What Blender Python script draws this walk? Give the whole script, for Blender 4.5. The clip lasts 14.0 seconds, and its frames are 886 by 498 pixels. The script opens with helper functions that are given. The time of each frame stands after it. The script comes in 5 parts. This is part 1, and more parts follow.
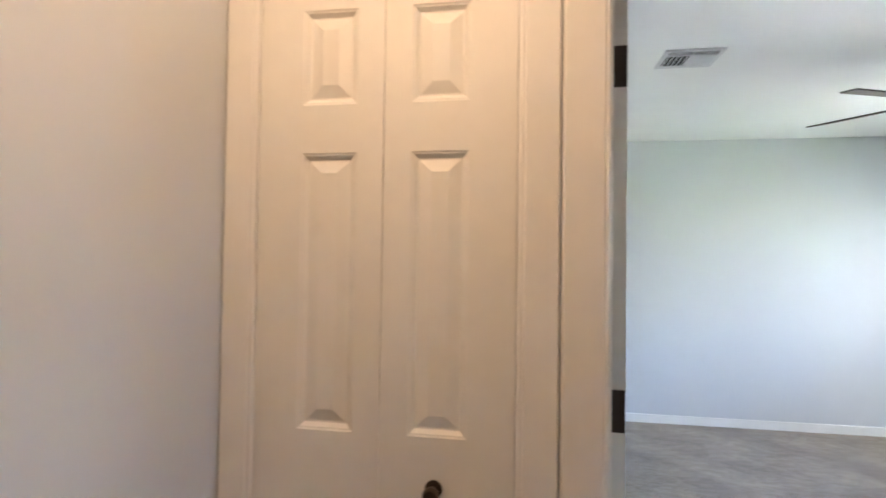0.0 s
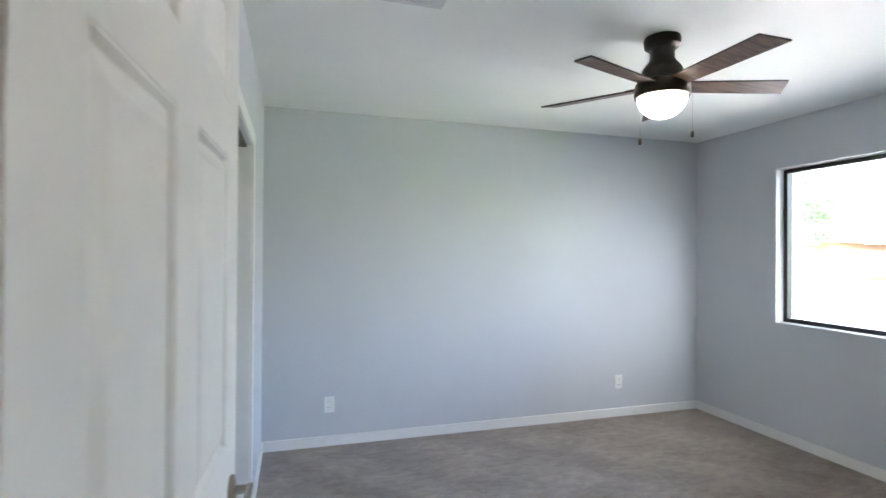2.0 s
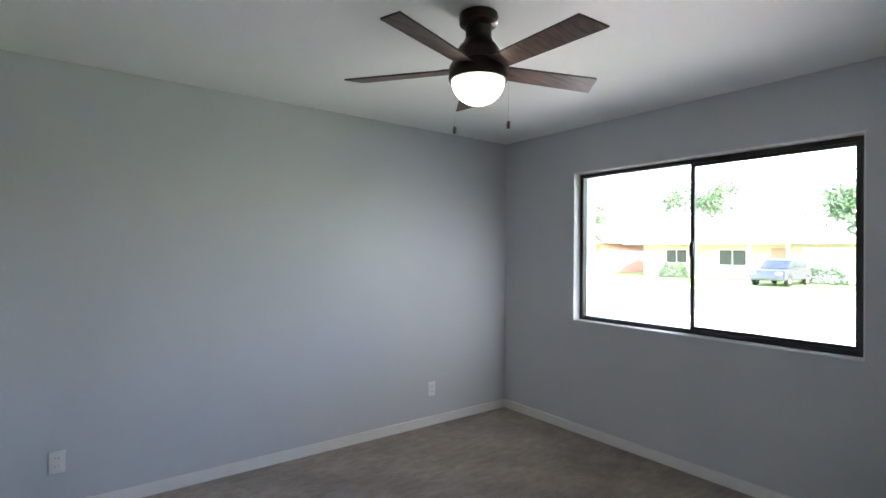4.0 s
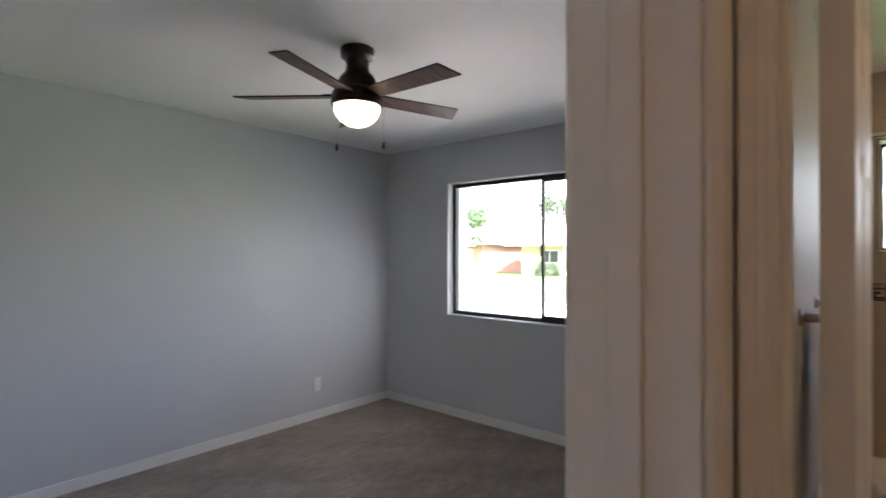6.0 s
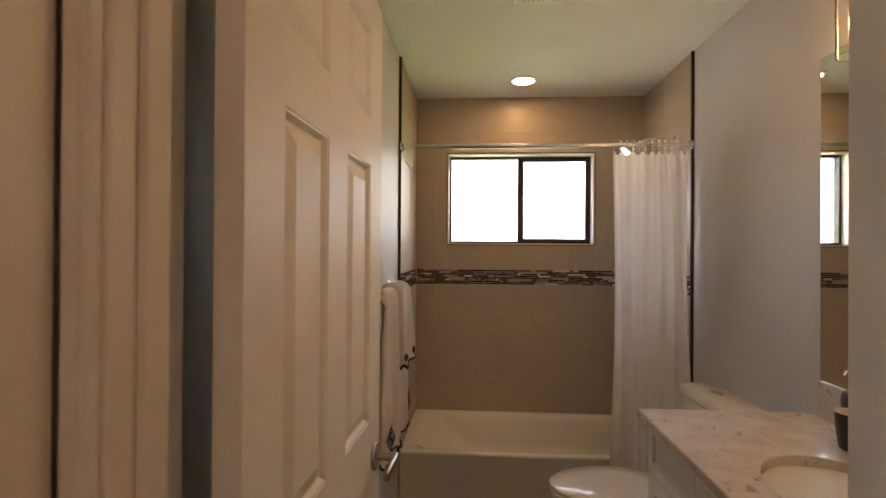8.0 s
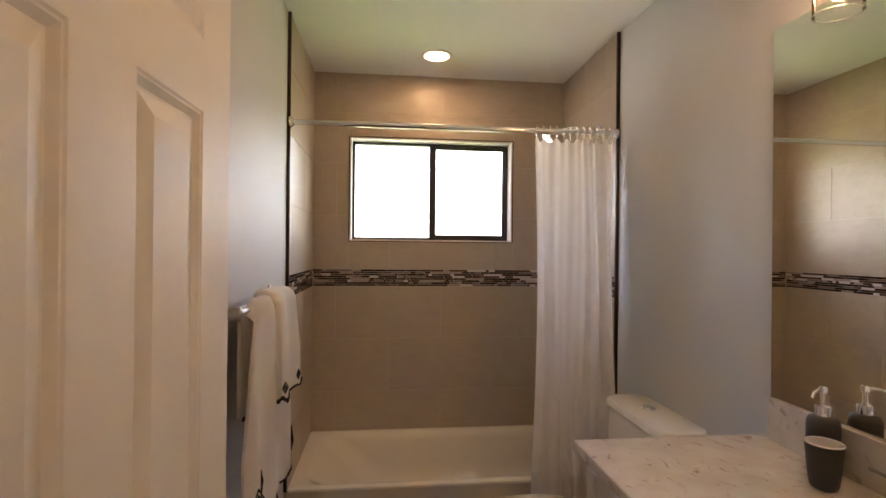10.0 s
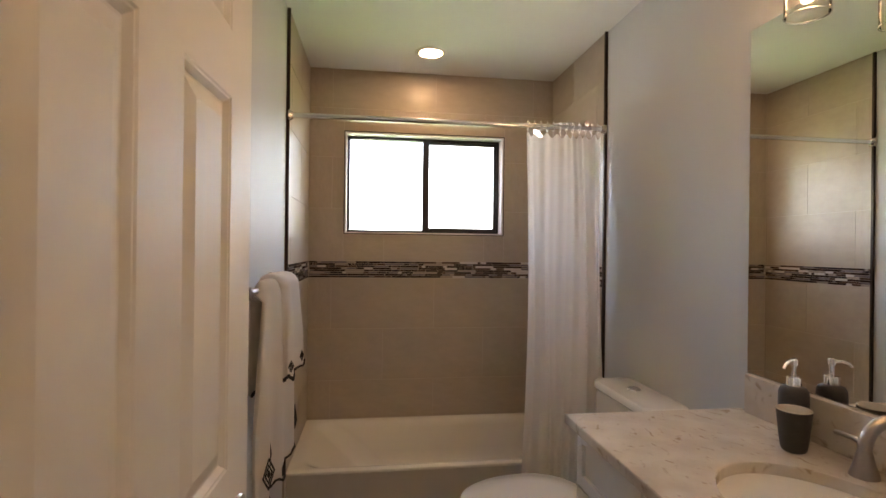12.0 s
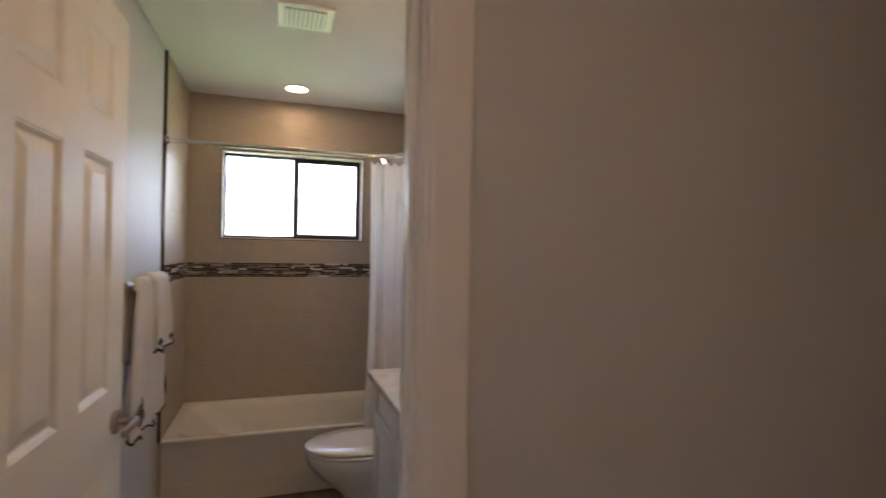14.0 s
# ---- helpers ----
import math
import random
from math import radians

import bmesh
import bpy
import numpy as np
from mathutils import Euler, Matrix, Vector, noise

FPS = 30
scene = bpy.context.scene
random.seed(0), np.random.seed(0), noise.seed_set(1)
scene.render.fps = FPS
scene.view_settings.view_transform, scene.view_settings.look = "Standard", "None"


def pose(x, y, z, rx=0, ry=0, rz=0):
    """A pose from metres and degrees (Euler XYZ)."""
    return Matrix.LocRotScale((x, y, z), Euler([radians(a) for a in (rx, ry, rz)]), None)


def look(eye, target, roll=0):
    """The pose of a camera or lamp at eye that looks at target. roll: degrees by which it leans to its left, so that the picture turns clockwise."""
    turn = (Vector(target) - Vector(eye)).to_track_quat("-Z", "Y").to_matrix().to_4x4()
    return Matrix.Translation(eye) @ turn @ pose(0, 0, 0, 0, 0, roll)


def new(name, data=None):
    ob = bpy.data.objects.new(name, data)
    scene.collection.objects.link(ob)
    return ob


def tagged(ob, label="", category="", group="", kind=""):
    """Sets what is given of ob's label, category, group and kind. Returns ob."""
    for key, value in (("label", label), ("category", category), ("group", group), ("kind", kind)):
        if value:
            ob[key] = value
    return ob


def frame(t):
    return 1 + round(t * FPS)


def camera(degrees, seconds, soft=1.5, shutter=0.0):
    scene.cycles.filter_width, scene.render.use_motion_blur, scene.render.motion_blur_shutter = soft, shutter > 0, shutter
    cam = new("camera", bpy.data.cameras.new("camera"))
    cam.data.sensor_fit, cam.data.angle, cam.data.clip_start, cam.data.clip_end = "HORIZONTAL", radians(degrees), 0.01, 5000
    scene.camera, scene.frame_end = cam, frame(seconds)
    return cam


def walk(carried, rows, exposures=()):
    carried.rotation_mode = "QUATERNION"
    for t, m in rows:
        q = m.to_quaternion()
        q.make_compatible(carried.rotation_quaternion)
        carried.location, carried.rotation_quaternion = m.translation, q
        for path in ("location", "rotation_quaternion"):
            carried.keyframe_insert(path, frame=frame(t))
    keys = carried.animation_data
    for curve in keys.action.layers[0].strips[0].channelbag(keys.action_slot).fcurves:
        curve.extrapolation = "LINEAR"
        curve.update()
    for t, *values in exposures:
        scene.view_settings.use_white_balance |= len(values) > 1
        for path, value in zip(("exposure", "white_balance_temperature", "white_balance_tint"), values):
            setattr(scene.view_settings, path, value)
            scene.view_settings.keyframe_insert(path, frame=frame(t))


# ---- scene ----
# the camera and its walk
cam = camera(83.14, 14.0, shutter=0.3)
PATH = [
    (0, (-3.928, -4.522, 1.393), (-4.232, -2.546, 1.435), 0.80),
    (0.5, (-3.843, -4.340, 1.390), (-3.786, -2.342, 1.429), 0.52),
    (0.8, (-3.759, -4.233, 1.391), (-3.594, -2.240, 1.428), 0.50),
    (1, (-3.717, -4.148, 1.392), (-3.512, -2.159, 1.425), 0.43),
    (1.2, (-3.686, -4.045, 1.407), (-3.436, -2.060, 1.429), 0.44),
    (1.5, (-3.645, -3.900, 1.415), (-3.288, -1.932, 1.434), 0.43),
    (1.8, (-3.579, -3.769, 1.422), (-3.079, -1.832, 1.438), 0.36),
    (2, (-3.522, -3.698, 1.428), (-2.949, -1.782, 1.440), 0.40),
    (2.2, (-3.459, -3.620, 1.438), (-2.825, -1.723, 1.447), 0.33),
    (2.5, (-3.361, -3.549, 1.433), (-2.670, -1.672, 1.447), 0.40),
    (3, (-3.276, -3.413, 1.447), (-2.471, -1.582, 1.461), 0.27),
    (3.5, (-3.164, -3.328, 1.452), (-2.142, -1.609, 1.469), 0.22),
    (3.6, (-3.175, -3.306, 1.451), (-2.099, -1.621, 1.466), 0.34),
    (5.8, (-3.452, -3.600, 1.443), (-2.024, -2.200, 1.470), 0.07),
    (6, (-3.445, -3.618, 1.452), (-1.915, -2.331, 1.471), 0.22),
    (6.5, (-3.470, -3.721, 1.429), (-1.684, -2.821, 1.456), 0.03),
    (7, (-3.424, -3.794, 1.429), (-1.498, -3.254, 1.450), 0.03),
    (7.5, (-3.311, -3.820, 1.420), (-1.332, -3.536, 1.433), 0.31),
    (8, (-3.198, -3.876, 1.422), (-1.202, -3.743, 1.432), 0.37),
    (8.5, (-3.119, -3.906, 1.423), (-1.120, -3.843, 1.428), 0.40),
    (9, (-3.002, -3.896, 1.433), (-1.003, -3.964, 1.433), 0.47),
    (11.3, (-2.739, -3.905, 1.396), (-0.756, -4.169, 1.395), 0.54),
    (11.5, (-2.780, -3.883, 1.392), (-0.798, -4.150, 1.388), 0.52),
    (12, (-2.891, -3.859, 1.381), (-0.910, -4.132, 1.382), 0.67),
    (12.5, (-3.046, -3.876, 1.396), (-1.065, -4.151, 1.397), 0.58),
    (13, (-3.235, -3.900, 1.401), (-1.254, -4.176, 1.403), 0.64),
    (13.5, (-3.410, -3.913, 1.399), (-1.436, -4.235, 1.403), 0.84),
    (14, (-3.570, -4.039, 1.402), (-1.674, -4.674, 1.414), 1.01),
]
EXPOSURES = [(0, 5.62, 6600, 12), (1, 5.45, 6400, 10), (2, 5.2, 6550, 13), (3.5, 4.55, 6700, 14), (6, 4.05, 7000, 20), (7, 4.08, 7700, 23), (8, 4.4, 8900, 26),
             (9, 4.65, 8500, 26), (12.5, 4.68, 7450, 20), (13.5, 4.5, 6950, 20), (14, 4.55, 6700, 19)]
walk(cam, [(t, look(e, g, r)) for t, e, g, r in PATH], EXPOSURES)

# strengths of sky, sun and lamps
SKY, SUN, WINDOW = 0.15, 2.2, 0.22
GLOBE, BULB, DISC, HALL = 0.6, 2.2, 2.9, 0.94

# ---------------------------------------------------------------- sky, sun, lamps
world = bpy.data.worlds.new("sky")
scene.world = world
world.use_nodes = True
wn = world.node_tree
sky = wn.nodes.new("ShaderNodeTexSky")
sky.sky_type = "NISHITA"
sky.sun_disc = False
sky.sun_elevation = radians(48)
sky.sun_rotation = radians(191.3)
sky.dust_density = 2.0
wn.links.new(sky.outputs["Color"], wn.nodes["Background"].inputs["Color"])
wn.nodes["Background"].inputs["Strength"].default_value = SKY

sun_data = bpy.data.lights.new("sun", "SUN")
sun_data.energy, sun_data.angle, sun_data.color = SUN, radians(0.53), (1.0, 0.96, 0.90)
sun = new("sun", sun_data)
sun.matrix_world = look((-1.96, -9.81, 11.1), (0, 0, 0))

# the bright sky that the bedroom window faces, as a lamp in its opening
sky_data = bpy.data.lights.new("window_skylight", "AREA")
sky_data.shape, sky_data.size, sky_data.size_y = "RECTANGLE", 0.2, 1.10
sky_data.energy, sky_data.spread, sky_data.color = WINDOW, radians(92), (0.82, 0.91, 1.0)
window_skylight = new("window_skylight", sky_data)
window_skylight.matrix_world = look((0.03, -1.50, 1.50), (-0.586, -0.712, 1.02))


# ---------------------------------------------------------------- materials
def material(name, base, rough=0.5, metal=0.0, spread=0.06, grain=6.0, bump=0.0, bump_scale=200.0, second=None,
             second_scale=1.5, second_amount=0.5, coat=0.0, random_value=0.0, spec=0.5):
    """A surface with colour variation at two scales and a fine relief."""
    m = bpy.data.materials.new(name)
    m.use_nodes = True
    n, l = m.node_tree.nodes, m.node_tree.links
    p = n["Principled BSDF"]
    p.inputs["Metallic"].default_value = metal
    p.inputs["Coat Weight"].default_value = coat
    p.inputs["Specular IOR Level"].default_value = spec
    co = n.new("ShaderNodeTexCoord")
    fine = n.new("ShaderNodeTexNoise")
    fine.inputs["Scale"].default_value, fine.inputs["Detail"].default_value = grain, 4
    l.new(co.outputs["Object"], fine.inputs["Vector"])
    ramp = n.new("ShaderNodeMapRange")
    ramp.inputs["From Min"].default_value, ramp.inputs["From Max"].default_value = 0.3, 0.7
    ramp.inputs["To Min"].default_value, ramp.inputs["To Max"].default_value = 1 - spread, 1 + spread
    l.new(fine.outputs["Fac"], ramp.inputs["Value"])
    mul = n.new("ShaderNodeVectorMath")
    mul.operation = "SCALE"
    if second:
        big = n.new("ShaderNodeTexNoise")
        big.inputs["Scale"].default_value, big.inputs["Detail"].default_value = second_scale, 3
        l.new(co.outputs["Object"], big.inputs["Vector"])
        sharp = n.new("ShaderNodeMapRange")
        sharp.inputs["From Min"].default_value, sharp.inputs["From Max"].default_value = 0.42, 0.62
        sharp.inputs["To Max"].default_value = second_amount
        l.new(big.outputs["Fac"], sharp.inputs["Value"])
        mix = n.new("ShaderNodeMix")
        mix.data_type = "RGBA"
        mix.inputs["A"].default_value, mix.inputs["B"].default_value = (*base, 1), (*second, 1)
        l.new(sharp.outputs["Result"], mix.inputs["Factor"])
        l.new(mix.outputs["Result"], mul.inputs["Vector"])
    else:
        mul.inputs["Vector"].default_value = base
    scale = ramp.outputs["Result"]
    if random_value:
        info = n.new("ShaderNodeObjectInfo")
        rr = n.new("ShaderNodeMapRange")
        rr.inputs["To Min"].default_value, rr.inputs["To Max"].default_value = 1 - random_value, 1 + random_value
        l.new(info.outputs["Random"], rr.inputs["Value"])
        both = n.new("ShaderNodeMath")
        both.operation = "MULTIPLY"
        l.new(scale, both.inputs[0]), l.new(rr.outputs["Result"], both.inputs[1])
        scale = both.outputs["Value"]
    l.new(scale, mul.inputs["Scale"])
    l.new(mul.outputs["Vector"], p.inputs["Base Color"])
    wear = n.new("ShaderNodeMapRange")
    wear.inputs["To Min"].default_value, wear.inputs["To Max"].default_value = rough * 0.85, min(1, rough * 1.15)
    l.new(fine.outputs["Fac"], wear.inputs["Value"])
    l.new(wear.outputs["Result"], p.inputs["Roughness"])
    if bump:
        rel = n.new("ShaderNodeTexNoise")
        rel.inputs["Scale"].default_value, rel.inputs["Detail"].default_value = bump_scale, 2
        l.new(co.outputs["Object"], rel.inputs["Vector"])
        b = n.new("ShaderNodeBump")
        b.inputs["Strength"].default_value, b.inputs["Distance"].default_value = bump, 0.004
        l.new(rel.outputs["Fac"], b.inputs["Height"])
        l.new(b.outputs["Normal"], p.inputs["Normal"])
    return m


def glowing(name, colour, strength):
    m = bpy.data.materials.new(name)
    m.use_nodes = True
    p = m.node_tree.nodes["Principled BSDF"]
    p.inputs["Base Color"].default_value = (0.9, 0.9, 0.9, 1)
    p.inputs["Emission Color"].default_value = (*colour, 1)
    p.inputs["Emission Strength"].default_value = strength
    return m


def glass(name, tint=(1, 1, 1), haze=0.0, ior=1.45):
    """Thin clear pane: straight view with a little gloss; haze scatters part of the light as obscured glass does."""
    m = bpy.data.materials.new(name)
    m.use_nodes = True
    n, l = m.node_tree.nodes, m.node_tree.links
    clear, gloss, mix, fres = (n.new("ShaderNodeBsdfTransparent"), n.new("ShaderNodeBsdfGlossy"), n.new("ShaderNodeMixShader"),
                               n.new("ShaderNodeFresnel"))
    clear.inputs["Color"].default_value = (*tint, 1)
    gloss.inputs["Roughness"].default_value = 0.02
    fres.inputs["IOR"].default_value = ior
    body = clear.outputs["BSDF"]
    if haze:
        soft, add = n.new("ShaderNodeBsdfRefraction"), n.new("ShaderNodeMixShader")
        soft.inputs["Color"].default_value = (0.97, 0.98, 0.98, 1)
        soft.inputs["Roughness"].default_value, soft.inputs["IOR"].default_value = 0.45, 1.45
        add.inputs["Fac"].default_value = haze
        l.new(body, add.inputs[1]), l.new(soft.outputs["BSDF"], add.inputs[2])
        body = add.outputs["Shader"]
    l.new(fres.outputs["Fac"], mix.inputs["Fac"])
    l.new(body, mix.inputs[1]), l.new(gloss.outputs["BSDF"], mix.inputs[2])
    l.new(mix.outputs["Shader"], n["Material Output"].inputs["Surface"])
    return m


def fabric(name, colour, through_light, weave):
    """Cloth that lets some light through, with a fine weave."""
    m = bpy.data.materials.new(name)
    m.use_nodes = True
    n, l = m.node_tree.nodes, m.node_tree.links
    p = n["Principled BSDF"]
    p.inputs["Base Color"].default_value = (*colour, 1)
    p.inputs["Roughness"].default_value = 0.9
    p.inputs["Sheen Weight"].default_value = 0.3
    t, mix = n.new("ShaderNodeBsdfTranslucent"), n.new("ShaderNodeMixShader")
    t.inputs["Color"].default_value = (*colour, 1)
    mix.inputs["Fac"].default_value = through_light
    co, rel, b = n.new("ShaderNodeTexCoord"), n.new("ShaderNodeTexNoise"), n.new("ShaderNodeBump")
    rel.inputs["Scale"].default_value = weave
    b.inputs["Strength"].default_value, b.inputs["Distance"].default_value = 0.5, 0.003
    l.new(co.outputs["Object"], rel.inputs["Vector"]), l.new(rel.outputs["Fac"], b.inputs["Height"])
    l.new(b.outputs["Normal"], p.inputs["Normal"])
    l.new(p.outputs["BSDF"], mix.inputs[1]), l.new(t.outputs["BSDF"], mix.inputs[2])
    l.new(mix.outputs["Shader"], n["Material Output"].inputs["Surface"])
    return m


def wood(name, dark, light, stretch):
    """Wood with grain along local x."""
    m = bpy.data.materials.new(name)
    m.use_nodes = True
    n, l = m.node_tree.nodes, m.node_tree.links
    p = n["Principled BSDF"]
    p.inputs["Roughness"].default_value = 0.45
    co, mp, noi, ramp = (n.new("ShaderNodeTexCoord"), n.new("ShaderNodeMapping"), n.new("ShaderNodeTexNoise"), n.new("ShaderNodeValToRGB"))
    mp.inputs["Scale"].default_value = stretch
    noi.inputs["Scale"].default_value, noi.inputs["Detail"].default_value, noi.inputs["Distortion"].default_value = 6, 5, 0.6
    ramp.color_ramp.elements[0].position, ramp.color_ramp.elements[1].position = 0.35, 0.68
    ramp.color_ramp.elements[0].color, ramp.color_ramp.elements[1].color = (*dark, 1), (*light, 1)
    l.new(co.outputs["Object"], mp.inputs["Vector"]), l.new(mp.outputs["Vector"], noi.inputs["Vector"])
    l.new(noi.outputs["Fac"], ramp.inputs["Fac"]), l.new(ramp.outputs["Color"], p.inputs["Base Color"])
    return m


def carpet_material():
    """Taupe cut pile: mottled tufts, with the broad lighter and darker sweeps that a vacuum cleaner leaves."""
    m = bpy.data.materials.new("carpet_pile")
    m.use_nodes = True
    n, l = m.node_tree.nodes, m.node_tree.links
    p = n["Principled BSDF"]
    p.inputs["Roughness"].default_value = 0.95
    p.inputs["Sheen Weight"].default_value = 0.25
    p.inputs["Specular IOR Level"].default_value = 0.1
    co = n.new("ShaderNodeTexCoord")
    tuft, sweep, patch, mp = n.new("ShaderNodeTexNoise"), n.new("ShaderNodeTexNoise"), n.new("ShaderNodeTexNoise"), n.new("ShaderNodeMapping")
    tuft.inputs["Scale"].default_value, tuft.inputs["Detail"].default_value = 170, 3
    sweep.inputs["Scale"].default_value, sweep.inputs["Detail"].default_value = 3.2, 4
    patch.inputs["Scale"].default_value, patch.inputs["Detail"].default_value = 18, 6
    mp.inputs["Scale"].default_value, mp.inputs["Rotation"].default_value = (0.8, 1.5, 1), (0, 0, radians(14))
    l.new(co.outputs["Object"], tuft.inputs["Vector"]), l.new(co.outputs["Object"], mp.inputs["Vector"])
    l.new(mp.outputs["Vector"], sweep.inputs["Vector"]), l.new(mp.outputs["Vector"], patch.inputs["Vector"])
    rake, turned = n.new("ShaderNodeTexWave"), n.new("ShaderNodeMapping")
    rake.wave_profile = "TRI"
    rake.inputs["Scale"].default_value, rake.inputs["Distortion"].default_value = 0.55, 7.0
    rake.inputs["Detail"].default_value, rake.inputs["Detail Scale"].default_value = 3, 0.7
    turned.inputs["Rotation"].default_value = (0, 0, radians(-38))
    l.new(co.outputs["Object"], turned.inputs["Vector"]), l.new(turned.outputs["Vector"], rake.inputs["Vector"])
    total = None
    for node, amount, lo, hi in ((tuft, 0.45, 0.3, 0.7), (sweep, 0.20, 0.38, 0.62), (patch, 0.30, 0.35, 0.65), (rake, 0.11, 0.35, 0.65)):
        r = n.new("ShaderNodeMapRange")
        r.inputs["From Min"].default_value, r.inputs["From Max"].default_value = lo, hi
        r.inputs["To Min"].default_value, r.inputs["To Max"].default_value = 1 - amount / 2, 1 + amount / 2
        l.new(node.outputs["Fac"], r.inputs["Value"])
        if total is None:
            total = r.outputs["Result"]
        else:
            mu = n.new("ShaderNodeMath")
            mu.operation = "MULTIPLY"
            l.new(total, mu.inputs[0]), l.new(r.outputs["Result"], mu.inputs[1])
            total = mu.outputs["Value"]
    sc = n.new("ShaderNodeVectorMath")
    sc.operation = "SCALE"
    sc.inputs["Vector"].default_value = (0.31, 0.248, 0.20)
    l.new(total, sc.inputs["Scale"]), l.new(sc.outputs["Vector"], p.inputs["Base Color"])
    b = n.new("ShaderNodeBump")
    b.inputs["Strength"].default_value, b.inputs["Distance"].default_value = 0.9, 0.012
    lumps = n.new("ShaderNodeMath")
    lumps.operation = "MULTIPLY_ADD"
    lumps.inputs[1].default_value = 1.3
    l.new(patch.outputs["Fac"], lumps.inputs[0]), l.new(tuft.outputs["Fac"], lumps.inputs[2])
    l.new(lumps.outputs["Value"], b.inputs["Height"]), l.new(b.outputs["Normal"], p.inputs["Normal"])
    return m


def quartz_material():
    """Cream quartz with short brown flecks and faint clouds."""
    m = bpy.data.materials.new("quartz")
    m.use_nodes = True
    n, l = m.node_tree.nodes, m.node_tree.links
    p = n["Principled BSDF"]
    p.inputs["Roughness"].default_value = 0.16
    co, mp = n.new("ShaderNodeTexCoord"), n.new("ShaderNodeMapping")
    mp.inputs["Scale"].default_value = (1, 1.9, 1.4)
    warp = n.new("ShaderNodeTexNoise")
    warp.inputs["Scale"].default_value = 9
    add = n.new("ShaderNodeMix")
    add.data_type, add.blend_type = "RGBA", "LINEAR_LIGHT"
    add.inputs["Factor"].default_value = 0.09
    l.new(co.outputs["Object"], mp.inputs["Vector"]), l.new(co.outputs["Object"], warp.inputs["Vector"])
    l.new(mp.outputs["Vector"], add.inputs["A"]), l.new(warp.outputs["Color"], add.inputs["B"])
    fleck, cloud = n.new("ShaderNodeTexNoise"), n.new("ShaderNodeTexNoise")
    fleck.inputs["Scale"].default_value, fleck.inputs["Detail"].default_value = 24, 3
    cloud.inputs["Scale"].default_value, cloud.inputs["Detail"].default_value = 11, 4
    l.new(add.outputs["Result"], fleck.inputs["Vector"]), l.new(co.outputs["Object"], cloud.inputs["Vector"])
    r1, r2 = n.new("ShaderNodeValToRGB"), n.new("ShaderNodeValToRGB")
    r1.color_ramp.elements[0].position, r1.color_ramp.elements[1].position = 0.60, 0.74
    r1.color_ramp.elements[0].color, r1.color_ramp.elements[1].color = (0, 0, 0, 1), (1, 1, 1, 1)
    r2.color_ramp.elements[0].position, r2.color_ramp.elements[1].position = 0.35, 0.7
    r2.color_ramp.elements[0].color, r2.color_ramp.elements[1].color = (0.70, 0.66, 0.61, 1), (0.58, 0.52, 0.46, 1)
    l.new(fleck.outputs["Fac"], r1.inputs["Fac"]), l.new(cloud.outputs["Fac"], r2.inputs["Fac"])
    mix = n.new("ShaderNodeMix")
    mix.data_type = "RGBA"
    mix.inputs["B"].default_value = (0.40, 0.32, 0.25, 1)
    l.new(r1.outputs["Color"], mix.inputs["Factor"]), l.new(r2.outputs["Color"], mix.inputs["A"])
    l.new(mix.outputs["Result"], p.inputs["Base Color"])
    return m


def stick_material():
    """Glass and stone mosaic sticks, each with its own shade of brown, grey or cream."""
    m = bpy.data.materials.new("mosaic_stick")
    m.use_nodes = True
    n, l = m.node_tree.nodes, m.node_tree.links
    p = n["Principled BSDF"]
    p.inputs["Roughness"].default_value = 0.25
    info, ramp = n.new("ShaderNodeObjectInfo"), n.new("ShaderNodeValToRGB")
    ramp.color_ramp.interpolation = "CONSTANT"
    e = ramp.color_ramp.elements
    e[0].position, e[0].color = 0, (0.035, 0.025, 0.022, 1)
    e[1].position, e[1].color = 0.28, (0.10, 0.065, 0.05, 1)
    for pos, c in ((0.46, (0.20, 0.18, 0.19, 1)), (0.60, (0.05, 0.045, 0.05, 1)), (0.74, (0.36, 0.31, 0.28, 1)), (0.88, (0.62, 0.58, 0.56, 1))):
        k = e.new(pos)
        k.color = c
    l.new(info.outputs["Random"], ramp.inputs["Fac"]), l.new(ramp.outputs["Color"], p.inputs["Base Color"])
    return m


WALL = material("grey_wall_paint", (0.57, 0.585, 0.605), 0.55, spread=0.012, grain=3, bump=0.10, bump_scale=160)
CEILING = material("white_ceiling_paint", (0.82, 0.83, 0.81), 0.9, spread=0.012, grain=3, bump=0.25, bump_scale=90)
TRIM = material("white_trim_paint", (0.78, 0.77, 0.75), 0.32, spread=0.02, grain=12)
DOOR = material("white_door_paint", (0.76, 0.75, 0.72), 0.5, spread=0.02, grain=14, bump=0.04, bump_scale=60)
CARPET = carpet_material()
VINYL = wood("brown_plank", (0.10, 0.065, 0.045), (0.20, 0.14, 0.10), (1, 8, 8))
TILE = material("beige_tile", (0.46, 0.395, 0.32), 0.36, spread=0.04, grain=9, second=(0.42, 0.355, 0.285), second_scale=3, random_value=0.02)
GROUT = material("pale_grout", (0.53, 0.465, 0.39), 0.9, spread=0.05, grain=60)
STICK = stick_material()
BRONZE = material("bronze_trim", (0.045, 0.034, 0.028), 0.4, metal=0.5, spread=0.05, grain=30)
BLACK = material("black_aluminium", (0.012, 0.012, 0.013), 0.4, spread=0.05, grain=30)
NICKEL = material("brushed_nickel", (0.44, 0.39, 0.35), 0.34, metal=1.0, spread=0.04, grain=60)
CHROME = material("chrome", (0.82, 0.82, 0.82), 0.08, metal=1.0, spread=0.01, grain=20)
